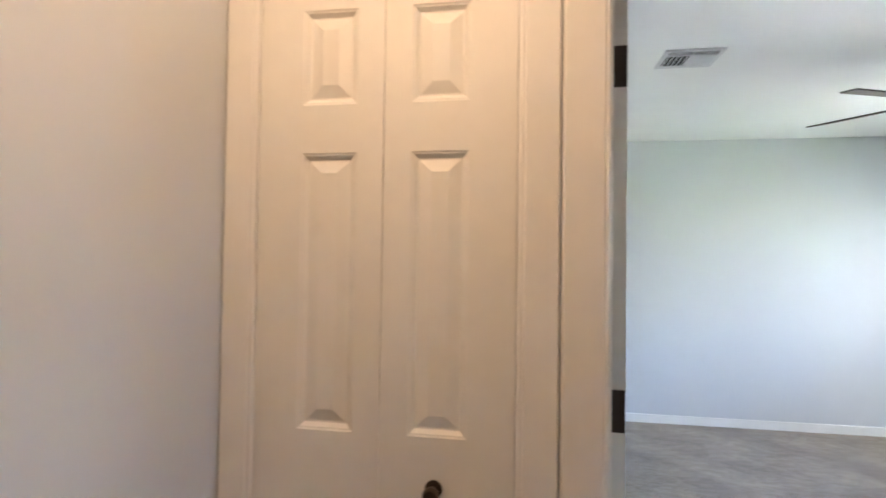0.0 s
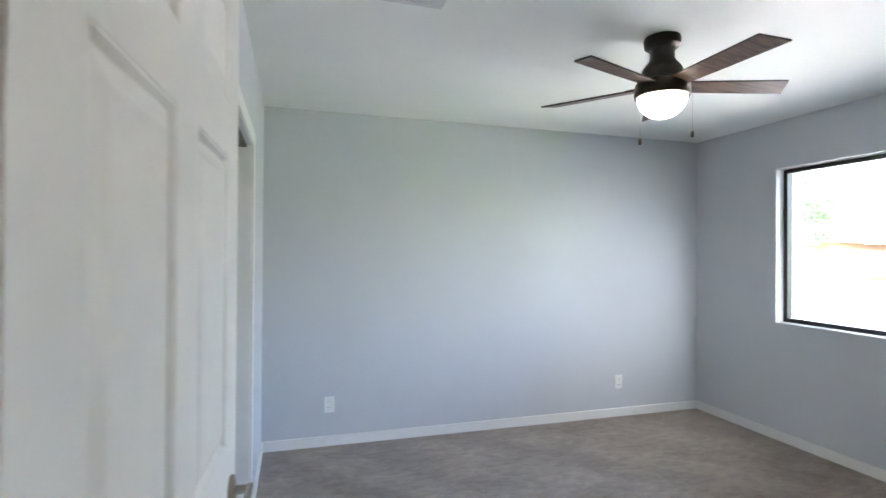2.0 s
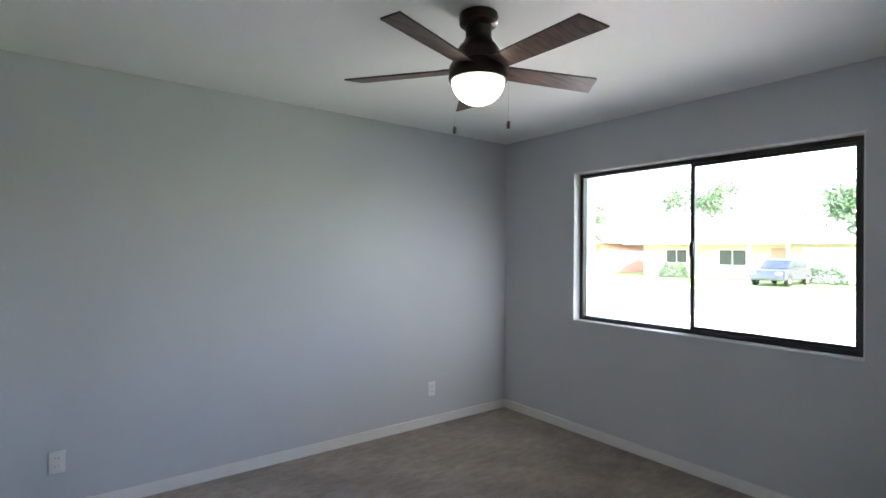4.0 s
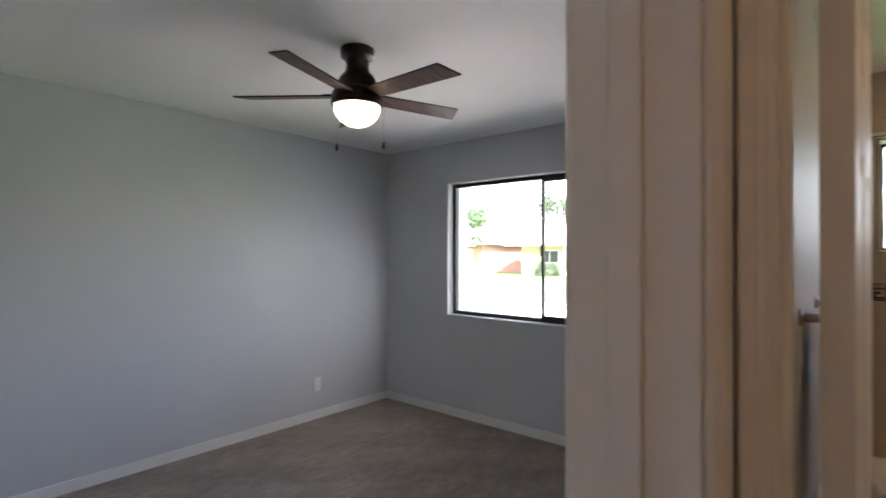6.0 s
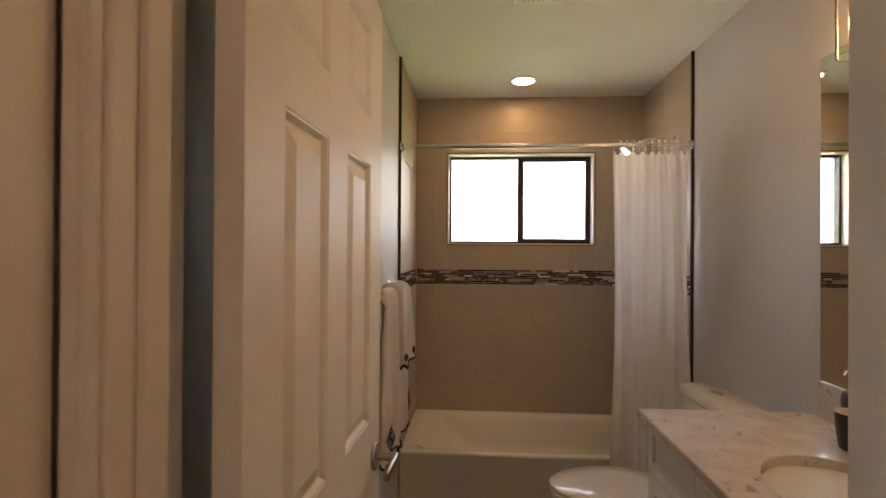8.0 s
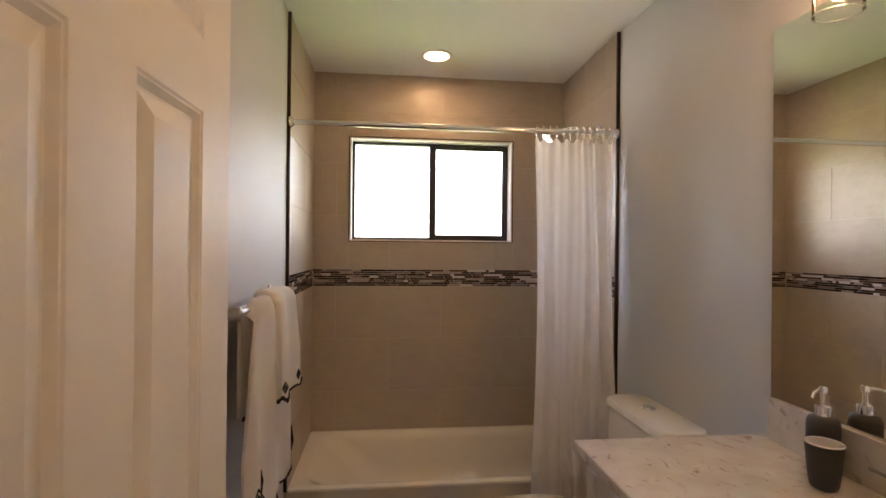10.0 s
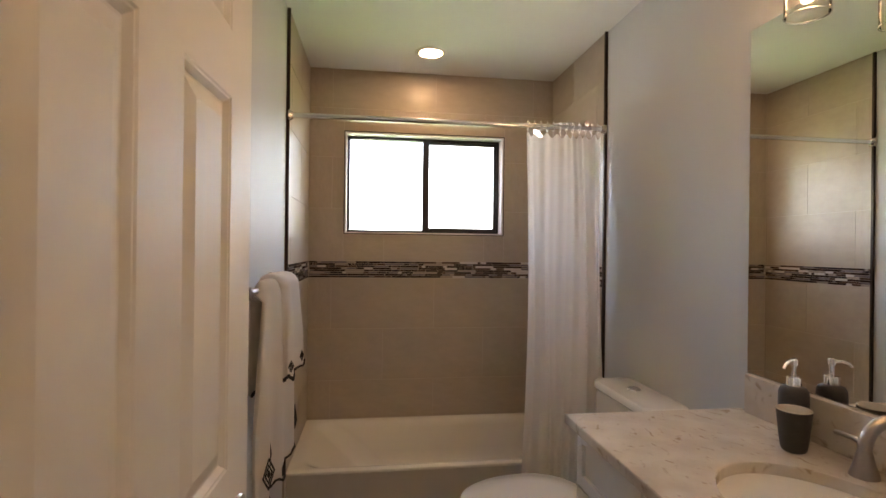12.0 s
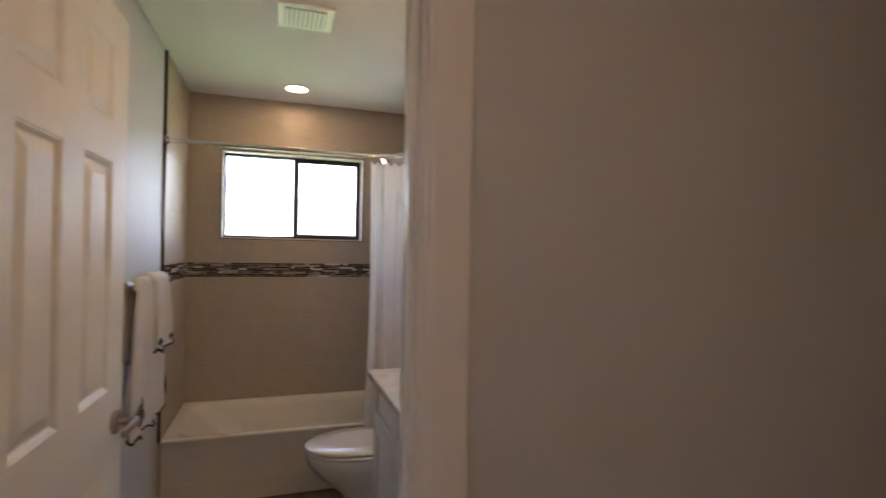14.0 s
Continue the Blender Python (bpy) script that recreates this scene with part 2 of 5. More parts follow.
FAN_METAL = material("oiled_bronze", (0.045, 0.036, 0.030), 0.38, metal=0.75, spread=0.08, grain=30)
BLADE = wood("walnut_blade", (0.055, 0.032, 0.024), (0.15, 0.085, 0.06), (0.6, 9, 9))
BLADE_EDGE = material("dark_blade_edge", (0.03, 0.02, 0.016), 0.5, spread=0.1, grain=30)
BISQUE = material("bisque_sink_glaze", (0.44, 0.39, 0.34), 0.14, spread=0.012, grain=6, coat=0.4)
PORCELAIN = material("white_porcelain", (0.80, 0.79, 0.76), 0.10, spread=0.008, grain=5, coat=0.5)
ACRYLIC = material("white_tub_enamel", (0.80, 0.77, 0.71), 0.16, spread=0.012, grain=5, coat=0.3)
QUARTZ = quartz_material()
CABINET = material("white_cabinet_paint", (0.78, 0.77, 0.75), 0.35, spread=0.02, grain=14)
CUP = material("charcoal_ceramic", (0.050, 0.046, 0.046), 0.5, spread=0.08, grain=40)
CUP_IN = material("cream_glaze", (0.70, 0.66, 0.60), 0.2, spread=0.02, grain=20)
PLASTIC = material("white_plastic", (0.80, 0.80, 0.78), 0.35, spread=0.01, grain=20)
# near-black for tyres, and for shade painted where holes would be
DARK = material("hole_shade_and_tyre_black", (0.015, 0.014, 0.013), 0.8, spread=0.1, grain=20)
LOUVRE = material("painted_louvre", (0.62, 0.63, 0.63), 0.5, spread=0.03, grain=20)
# grey that paints the shade between the exhaust grille's slats
SLOT_SHADE = material("grille_slot_shade", (0.48, 0.49, 0.48), 0.5, spread=0.03, grain=20)
TOWEL = fabric("white_terry", (0.84, 0.81, 0.78), 0.30, 260)
STITCH = material("black_stitching", (0.03, 0.028, 0.03), 0.9, spread=0.2, grain=200)
CURTAIN = fabric("white_curtain_cloth", (0.86, 0.83, 0.80), 0.42, 320)
MIRROR = material("mirror_silver", (0.90, 0.90, 0.88), 0.0, metal=1.0, spread=0.0, grain=2)
PANE = glass("clear_pane")
PANE_BATH = glass("obscured_pane", haze=0.9)
SHADE = glass("clear_shade_glass", (0.98, 0.97, 0.95), ior=1.15)
SHADE_RIM = glass("bright_glass_rim", (0.95, 0.95, 0.93), haze=0.5)
LAMP_GLOBE = glowing("opal_globe", (1, 0.90, 0.74), GLOBE)
LAMP_BULB = glowing("hot_filament", (1, 0.66, 0.34), BULB)
LAMP_DISC = glowing("lit_lens", (1, 0.69, 0.41), DISC)
LAMP_HALL = glowing("hall_diffuser", (1, 0.65, 0.39), HALL)
GRASS = material("sunny_lawn", (0.12, 0.25, 0.05), 0.9, spread=0.3, grain=9, second=(0.20, 0.19, 0.09), second_scale=0.4)
CONCRETE = material("pale_concrete", (0.55, 0.53, 0.50), 0.9, spread=0.1, grain=3)
ASPHALT = material("grey_asphalt", (0.16, 0.16, 0.165), 0.9, spread=0.1, grain=6)
STUCCO = material("tan_stucco", (0.55, 0.44, 0.36), 0.9, spread=0.06, grain=3)
STUCCO_PINK = material("rose_brick", (0.42, 0.25, 0.20), 0.9, spread=0.15, grain=14)
ROOF = material("pale_shingle", (0.34, 0.31, 0.29), 0.9, spread=0.15, grain=8)
OUT_WHITE = material("white_fascia", (0.8, 0.79, 0.77), 0.6, spread=0.03, grain=6)
OUT_DARK = material("dark_window_glass", (0.03, 0.035, 0.04), 0.12, spread=0.05, grain=6)
CAR_PAINT = material("dark_grey_car_paint", (0.05, 0.052, 0.058), 0.3, spread=0.03, grain=6, coat=0.6)
BARK = material("brown_bark", (0.10, 0.07, 0.05), 0.9, spread=0.25, grain=12, bump=0.6, bump_scale=30)
LEAF = material("green_leaf", (0.045, 0.09, 0.035), 0.6, spread=0.35, grain=4)
STUCCO_OWN = material("outer_stucco", (0.5, 0.46, 0.40), 0.9, spread=0.05, grain=4)


# ---------------------------------------------------------------- mesh tools
def box(bm, x0, x1, y0, y1, z0, z1, bevel=0.0, seg=1):
    """Adds a box, with rounded edges if bevel is given."""
    vs = bmesh.ops.create_cube(bm, size=1)["verts"]
    for v in vs:
        v.co = Vector(((x0 + x1) / 2 + v.co.x * (x1 - x0), (y0 + y1) / 2 + v.co.y * (y1 - y0), (z0 + z1) / 2 + v.co.z * (z1 - z0)))
    if bevel:
        es = list({e for v in vs for e in v.link_edges})
        bmesh.ops.bevel(bm, geom=es, offset=bevel, segments=seg, affect="EDGES", profile=0.5)
    return bm


def boxes(*rows, bevel=0.0):
    bm = bmesh.new()
    for r in rows:
        box(bm, *r, bevel=bevel)
    return bm


def lathe(profile, centre=(0, 0, 0), seg=32, sx=1.0, sy=1.0):
    """Turns a profile of (radius, height) round the z axis through centre."""
    bm = bmesh.new()
    rings = []
    for r, z in profile:
        if r < 1e-5:
            rings.append([bm.verts.new((centre[0], centre[1], centre[2] + z))])
        else:
            rings.append([bm.verts.new((centre[0] + sx * r * math.cos(a), centre[1] + sy * r * math.sin(a), centre[2] + z))
                          for a in (2 * math.pi * i / seg for i in range(seg))])
    for a, b in zip(rings, rings[1:]):
        if len(a) == 1 and len(b) == 1:
            continue
        for i in range(seg):
            j = (i + 1) % seg
            if len(a) == 1:
                bm.faces.new((a[0], b[i], b[j]))
            elif len(b) == 1:
                bm.faces.new((a[i], a[j], b[0]))
            else:
                bm.faces.new((a[i], a[j], b[j], b[i]))
    bmesh.ops.recalc_face_normals(bm, faces=bm.faces)
    return bm


def tube(points, radius, seg=12, radii=None):
    """A round bar along points, with closed ends."""
    bm = bmesh.new()
    pts = [Vector(p) for p in points]
    rings = []
    for i, p in enumerate(pts):
        d = (pts[min(i + 1, len(pts) - 1)] - pts[max(i - 1, 0)]).normalized()
        side = d.cross(Vector((0, 0, 1)))
        if side.length < 1e-3:
            side = d.cross(Vector((1, 0, 0)))
        side.normalize()
        up = side.cross(d)
        r = radii[i] if radii else radius
        rings.append([bm.verts.new(p + r * (math.cos(a) * side + math.sin(a) * up)) for a in (2 * math.pi * k / seg for k in range(seg))])
    for a, b in zip(rings, rings[1:]):
        for i in range(seg):
            bm.faces.new((a[i], a[(i + 1) % seg], b[(i + 1) % seg], b[i]))
    bm.faces.new(rings[0]), bm.faces.new(rings[-1])
    bmesh.ops.recalc_face_normals(bm, faces=bm.faces)
    return bm


def prism(outline, z0, z1, bevel=0.0):
    """A flat outline of (x, y) raised from z0 to z1."""
    bm = bmesh.new()
    lo = [bm.verts.new((x, y, z0)) for x, y in outline]
    hi = [bm.verts.new((x, y, z1)) for x, y in outline]
    n = len(lo)
    bm.faces.new(lo), bm.faces.new(hi)
    for i in range(n):
        bm.faces.new((lo[i], lo[(i + 1) % n], hi[(i + 1) % n], hi[i]))
    bmesh.ops.recalc_face_normals(bm, faces=bm.faces)
    if bevel:
        top = [e for e in bm.edges if all(abs(v.co.z - z1) < 1e-6 for v in e.verts)]
        bmesh.ops.bevel(bm, geom=top, offset=bevel, segments=3, affect="EDGES")
    return bm


def finish(name, bm, mats, smooth):
    me = bpy.data.meshes.new(name)
    if smooth:
        for f in bm.faces:
            f.smooth = True
    bm.to_mesh(me)
    bm.free()
    for m in (mats if isinstance(mats, (list, tuple)) else [mats]):
        me.materials.append(m)
    if smooth:
        me.set_sharp_from_angle(angle=radians(40))
    return me


POSES = {}


def thing(name, at, label, category, group="", kind="", turn=0.0):
    ob = new(name)
    ob.matrix_basis = pose(*at, 0, 0, turn)
    ob.empty_display_size = 0.1
    POSES[ob.name] = pose(*at, 0, 0, turn)
    return tagged(ob, label, category, group, kind)


def part(name, bm, mat, parent, label="", smooth=False, local=False):
    """One mesh under a thing or part. The mesh is given in world places, or, with local, in the thing's own."""
    base = POSES[parent.name]
    if not local:
        bm.transform(base.inverted())
    ob = new(name, finish(name, bm, mat, smooth))
    ob.parent = parent
    POSES[ob.name] = base
    return tagged(ob, label)


def solid(name, bm, mat, label, category, kind="", group="", smooth=False):
    """A thing that is one mesh, in world places."""
    ob = new(name, finish(name, bm, mat, smooth))
    POSES[ob.name] = Matrix.Identity(4)
    return tagged(ob, label, category, group, kind)


def structure(name, bm, mat, label, category, smooth=False):
    return solid(name, bm, mat, label, category, "structure", smooth=smooth)


# ---------------------------------------------------------------- plan
H = 2.44
FLOOR = 0.026                          # top of the carpet
BED_L, BED_F = -3.728, -3.335          # bedroom: x from BED_L to 0, y from BED_F to 0
HALL_F = -3.485                        # hall face of the wall with the bedroom door
JAMB_L, JAMB_R = -3.745, -2.855        # bedroom doorway
HALL_L = -4.583                        # hall's far side wall
BATH_H, BATH_I = -2.762, -2.645        # wall with the bathroom door: hall face, bathroom face
BD0, BD1 = -4.268, -3.541              # bathroom doorway
BATH_Y0, BATH_Y1 = -4.966, -3.468      # painted side walls
BX = 0.114                             # face of the tiles on the window wall
TY0, TY1 = -4.956, -3.478              # faces of the tiles on the side walls
TX = -0.60                             # where the side tiles end
WY0, WY1, WZ0, WZ1 = -2.60, -0.770, 0.906, 2.083      # bedroom window
VY0, VY1, VZ0, VZ1 = -4.643, -3.683, 1.470, 2.071     # bathroom window
DOOR_H = 2.04
OUT = 0.26                             # outer face of the window wall

# floors and ceilings
structure("floor_bedroom", boxes((-3.745, 0, HALL_F, 0, -0.1, FLOOR)), CARPET, "taupe cut-pile carpet with vacuum marks", "floor")
structure("floor_hall", boxes((HALL_L, BATH_H, -7.2, HALL_F, -0.1, FLOOR)), CARPET, "taupe carpet in the hall", "floor")
# unseen overhang and roof sheet, added to keep direct sun off the windows
structure("eave", boxes((OUT + 0.03, OUT + 0.45, -7.5, 0.8, 2.52, 2.62), (OUT + 0.45, OUT + 0.48, -7.5, 0.8, 2.50, 2.72), (HALL_L - 0.9, OUT + 0.45, -7.5, 0.8, 2.98, 3.05)), OUT_WHITE,
          "white roof eave and roof sheet, unseen, added to shade the windows", "eave")
structure("ceiling", boxes((HALL_L - 0.8, OUT, -7.3, 0.12, H, H + 0.12)), CEILING, "white painted plaster ceiling", "ceiling")

# walls
structure("wall_bedroom_far", boxes((BED_L - 0.75, OUT, 0, 0.14, 0, H)), WALL, "pale grey painted bedroom wall", "wall")
structure("wall_bedroom_window", boxes((0, OUT - 0.01, WY1, 0, 0, H), (0, OUT - 0.01, WY0, WY1, 0, WZ0), (0, OUT - 0.01, WY0, WY1, WZ1, H),
                                       (0, OUT - 0.01, BED_F, WY0, 0, H)), WALL, "pale grey painted wall round the bedroom window", "wall")
CL0, CL1, CLH = -2.75, -1.02, 1.955    # bedroom closet opening
# set back behind the open door, unseen, so that the hinge gap stays dark
structure("wall_bedroom_closet", boxes((BED_L - 0.115, BED_L, CL1, 0, 0, H), (BED_L - 0.115, BED_L, CL0, CL1, CLH, H),
                                       (BED_L - 0.115, BED_L, -2.84, CL0, 0, H), (BED_L - 0.115, BED_L, -3.371, -2.84, DOOR_H + 0.02, H),
                                       (BED_L - 0.115, BED_L - 0.085, -3.371, -2.84, 0, DOOR_H + 0.02)), WALL, "pale grey painted wall with the closet opening", "wall")
structure("wall_bedroom_door", boxes((JAMB_R + 0.018, OUT - 0.011, BATH_Y1, BED_F - 0.0005, 0, H), (JAMB_L - 0.018, JAMB_R + 0.018, HALL_F, BED_F, DOOR_H + 0.018, H),
                                     (JAMB_R + 0.018, BATH_H, HALL_F, BATH_Y1, 0, H),
                                     (-3.905, JAMB_L - 0.018, HALL_F, -3.372, 0, H), (-4.532, -3.905, HALL_F, BED_F, DOOR_H + 0.01, H),
                                     (HALL_L, -4.532, HALL_F, BED_F, 0, H)), WALL, "grey painted wall with the bedroom doorway", "wall")
structure("wall_closet_back", boxes((HALL_L, BED_L - 0.115, -2.80, -2.76, 0, H), (BED_L - 0.75, BED_L - 0.70, -2.76, 0, 0, H)), WALL,
          "plain closet walls", "wall")
structure("wall_hall_side", boxes((HALL_L - 0.12, HALL_L, -7.2, -2.76, 0, H)), WALL, "grey painted side wall of the hall", "wall")
structure("wall_hall_end", boxes((HALL_L - 0.12, BATH_I, -7.32, -7.2, 0, H)), WALL, "grey painted end wall of the hall", "wall")
structure("wall_bathroom_door", boxes((BATH_H, BATH_I, -7.2, BD0 - 0.018, 0, H), (BATH_H, BATH_I, BD0 - 0.018, BD1 + 0.018, DOOR_H + 0.018, H),
                                      (BATH_H, BATH_I, BD1 + 0.018, HALL_F - 0.001, 0, H)), WALL, "grey painted wall with the bathroom doorway", "wall")
structure("wall_bathroom_side", boxes((BATH_I, OUT, BATH_Y0 - 0.12, BATH_Y0, 0, H)), WALL, "grey painted bathroom wall behind vanity", "wall")
wall_tiled = structure("wall_bathroom_window", boxes((BX + 0.002, OUT, VY1, BATH_Y1 - 0.0005, 0, H), (BX + 0.002, OUT, VY0, VY1, 0, VZ0),
                                        (BX + 0.002, OUT, VY0, VY1, VZ1, H), (BX + 0.002, OUT, BATH_Y0, VY0, 0, H)), GROUT,
                       "beige tiled wall round the bathroom window", "wall")
structure("floor_bathroom", boxes((BATH_H, BX, BATH_Y0, HALL_F - 0.002, -0.1, 0.002)), VINYL, "brown wood-look plank floor", "floor")
# the outer face of the house
structure("facade", boxes((OUT, OUT + 0.03, WY1, 0.6, -0.3, 3.0), (OUT, OUT + 0.03, WY0, WY1, -0.3, WZ0), (OUT, OUT + 0.03, WY0, WY1, WZ1, 3.0),
                          (OUT, OUT + 0.03, VY1, WY0, -0.3, 3.0), (OUT, OUT + 0.03, VY0, VY1, -0.3, VZ0), (OUT, OUT + 0.03, VY0, VY1, VZ1, 3.0),
                          (OUT, OUT + 0.03, -7.3, VY0, -0.3, 3.0)), STUCCO_OWN, "stucco outer face of the house", "facade")


# ---------------------------------------------------------------- baseboards
def baseboard(name, x0, x1, y0, y1, axis, face):
    """A board along a wall with an eased top edge; face is the side on which the room lies."""
    bm = bmesh.new()
    box(bm, x0, x1, y0, y1, 0, 0.098, bevel=0.003)
    return structure(name, bm, TRIM, "white painted baseboard", "baseboard")


T = 0.013
baseboard("baseboard_bedroom_far", BED_L + T, -T, -T, 0, "x", -1)
baseboard("baseboard_bedroom_window", -T, 0, BED_F + T, 0, "y", -1)
baseboard("baseboard_bedroom_closet", BED_L, BED_L + T, CL1 + 0.062, 0, "y", 1)
baseboard("baseboard_bedroom_door", JAMB_R + 0.09, -T, BED_F, BED_F + T, "x", 1)
baseboard("baseboard_hall_side", HALL_L, HALL_L + T, -7.2, HALL_F - 0.02, "y", 1)
baseboard("baseboard_hall_bath", BATH_H - T, BATH_H, -7.2, BD0 - 0.09, "y", -1)
baseboard("baseboard_bathroom", BATH_I + 0.1, TX - 0.02, BATH_Y1 - T, BATH_Y1, "x", -1)


# ---------------------------------------------------------------- door frames and casings
def casing_bar(bm, a0, a1, z0, z1, wall, out, axis, inner):
    """One upright or head of a casing: a flat board with a thinner step at its inner edge. wall: the wall's face; out: the way off it."""
    cuts = [(a0, a1, 0.013)]
    cuts += [(a0 + 0.002, a1 - 0.010, 0.0165)] if inner > 0 else [(a0 + 0.010, a1 - 0.002, 0.0165)] if inner < 0 else []
    for c0, c1, d in cuts:
        lo, hi = sorted((wall, wall + out * d))
        if axis == "x":
            box(bm, c0, c1, lo, hi, z0, z1, bevel=0.003)
        else:
            box(bm, lo, hi, c0, c1, z0, z1, bevel=0.003)


def upright(name, a0, a1, wall, out, axis, inner, z1):
    bm = bmesh.new()
    casing_bar(bm, a0, a1, 0, z1, wall, out, axis, inner)
    return structure(name, bm, TRIM, "white painted moulded door casing", "trim")


CW = 0.083
# hall side of the closet and bedroom doorways: two casings butt beside the bedroom door
upright("trim_closet_left", HALL_L + 0.001, -4.5055, HALL_F, -1, "x", 1, DOOR_H)
upright("trim_closet_right", -3.930, -3.8475, HALL_F, -1, "x", -1, DOOR_H)
upright("trim_bedroom_left", -3.8445, JAMB_L - 0.006, HALL_F, -1, "x", 1, DOOR_H)
upright("trim_bedroom_right", JAMB_R + 0.006, BATH_H - 0.012, HALL_F, -1, "x", -1, DOOR_H)
upright("trim_bath_left", BD1 + 0.006, HALL_F - 0.0185, BATH_H, -1, "y", -1, DOOR_H)
upright("trim_bath_right", BD0 - 0.006 - CW, BD0 - 0.006, BATH_H, -1, "y", 1, DOOR_H)
upright("trim_bedroom_inside_right", JAMB_R + 0.006, JAMB_R + 0.006 + CW, BED_F, 1, "x", -1, DOOR_H)
upright("trim_bath_inside_right", BD0 - 0.006 - CW, BD0 - 0.006, BATH_I, 1, "y", 1, DOOR_H)
head = bmesh.new()
casing_bar(head, HALL_L + 0.001, BATH_H - 0.02, DOOR_H + 0.001, DOOR_H + CW, HALL_F, -1, "x", 0)
structure("trim_head_hall", head, TRIM, "white painted door head casing", "trim")
head = bmesh.new()
casing_bar(head, BD0 - 0.006 - CW, HALL_F - 0.02, DOOR_H + 0.001, DOOR_H + CW, BATH_H, -1, "y", 0)
structure("trim_head_bath", head, TRIM, "white painted door head casing", "trim")


def jamb_set(name, a0, a1, b0, b1, stop0, stop1, top, axis, first_end=None):
    """Lining of a doorway from a0 to a1 along the wall and b0 to b1 through it, with a door stop on each piece."""
    def put(u0, u1, v0, v1, z0, z1):
        return boxes((u0, u1, v0, v1, z0, z1) if axis == "x" else (v0, v1, u0, u1, z0, z1), bevel=0.0015)
    mid = ((a0 + a1) / 2, (b0 + b1) / 2, 0)
    t = thing(name, mid if axis == "x" else (mid[1], mid[0], 0), "white painted door jamb with stop", "door jamb", kind="structure")
    for u0, u1, s0, s1 in ((a0 - 0.017, a0, a0, a0 + 0.011), (a1, a1 + 0.017, a1 - 0.011, a1)):
        side = part("jamb_side", put(u0, u1, b0, first_end if first_end and s0 == a0 else b1, 0, top), TRIM, t)
        part("door_stop", put(s0, s1, stop0, stop1, 0, top), TRIM, side)
    hd = part("jamb_head", put(a0 - 0.017, a1 + 0.017, b0, b1, top + 0.0005, top + 0.017), TRIM, t)
    part("door_stop", put(a0 + 0.012, a1 - 0.012, stop0, stop1, top - 0.011, top), TRIM, hd)


jamb_set("jamb_bedroom", JAMB_L, JAMB_R, HALL_F - 0.0005, BED_F + 0.0005, -3.425, -3.385, DOOR_H, "x", -3.3715)
jamb_set("jamb_bathroom", BD0, BD1, BATH_H - 0.0005, BATH_I + 0.0005, -2.725, -2.688, DOOR_H, "y")


# ---------------------------------------------------------------- six-panel doors
def panel_face(bm, x0, x1, z0, z1, y, out):
    """A sunk moulded panel in the plane y of a door's face: a bevel down, a flat, and a raised field. out: the way off the door."""
    def ring(inset, depth):
        return [bm.verts.new((x0 + inset, y + out * depth, z0 + inset)), bm.verts.new((x1 - inset, y + out * depth, z0 + inset)),
                bm.verts.new((x1 - inset, y + out * depth, z1 - inset)), bm.verts.new((x0 + inset, y + out * depth, z1 - inset))]
    rings = [ring(0, 0), ring(0.003, -0.002), ring(0.006, -0.0025), ring(0.014, -0.0098), ring(0.018, -0.0100), ring(0.044, -0.0015)]
    for a, b in zip(rings, rings[1:]):
        for i in range(4):
            f = (a[i], a[(i + 1) % 4], b[(i + 1) % 4], b[i])
            bm.faces.new(f if out < 0 else f[::-1])
    bm.faces.new(rings[-1] if out < 0 else rings[-1][::-1])
    return bm


def door_face(bm, w, h, y, out, panels):
    """The flat stiles and rails between the panels on one side."""
    xs = sorted({0, w, *[p[0] for p in panels], *[p[1] for p in panels]})
    zs = sorted({0, h, *[p[2] for p in panels], *[p[3] for p in panels]})
    for i in range(len(xs) - 1):
        for k in range(len(zs) - 1):
            cx, cz = (xs[i] + xs[i + 1]) / 2, (zs[k] + zs[k + 1]) / 2
            if any(p[0] < cx < p[1] and p[2] < cz < p[3] for p in panels):
                continue
            v = [bm.verts.new((x, y, z)) for x, z in ((xs[i], zs[k]), (xs[i + 1], zs[k]), (xs[i + 1], zs[k + 1]), (xs[i], zs[k + 1]))]
            bm.faces.new(v if out < 0 else v[::-1])


def six_panel(w, h, t, columns=None):
    """The leaf: x from the hinge along its width, y from its first face to -t, z from the floor gap. columns: where the panels begin and end."""
    stile = 0.112
    pw = (w - 3 * stile) / 2
    panels = []
    for x0, x1 in columns or ((stile, stile + pw), (2 * stile + pw, w - stile)):
        for z0, z1 in ((0.235, 0.815), (1.010, 1.610), (1.715, 1.925)):
            panels.append((x0, x1, z0, z1))
    bm = bmesh.new()
    for y, out in ((0, 1), (-t, -1)):
        door_face(bm, w, h, y, out, panels)
        for p in panels:
            panel_face(bm, *p, y, out)
    for a, b in (((0, 0), (0, h)), ((0, h), (w, h)), ((w, h), (w, 0)), ((w, 0), (0, 0))):
        v = [bm.verts.new((a[0], 0, a[1])), bm.verts.new((b[0], 0, b[1])), bm.verts.new((b[0], -t, b[1])), bm.verts.new((a[0], -t, a[1]))]
        bm.faces.new(v)
    bmesh.ops.remove_doubles(bm, verts=bm.verts, dist=1e-5)
    bmesh.ops.recalc_face_normals(bm, faces=bm.faces)
    return bm


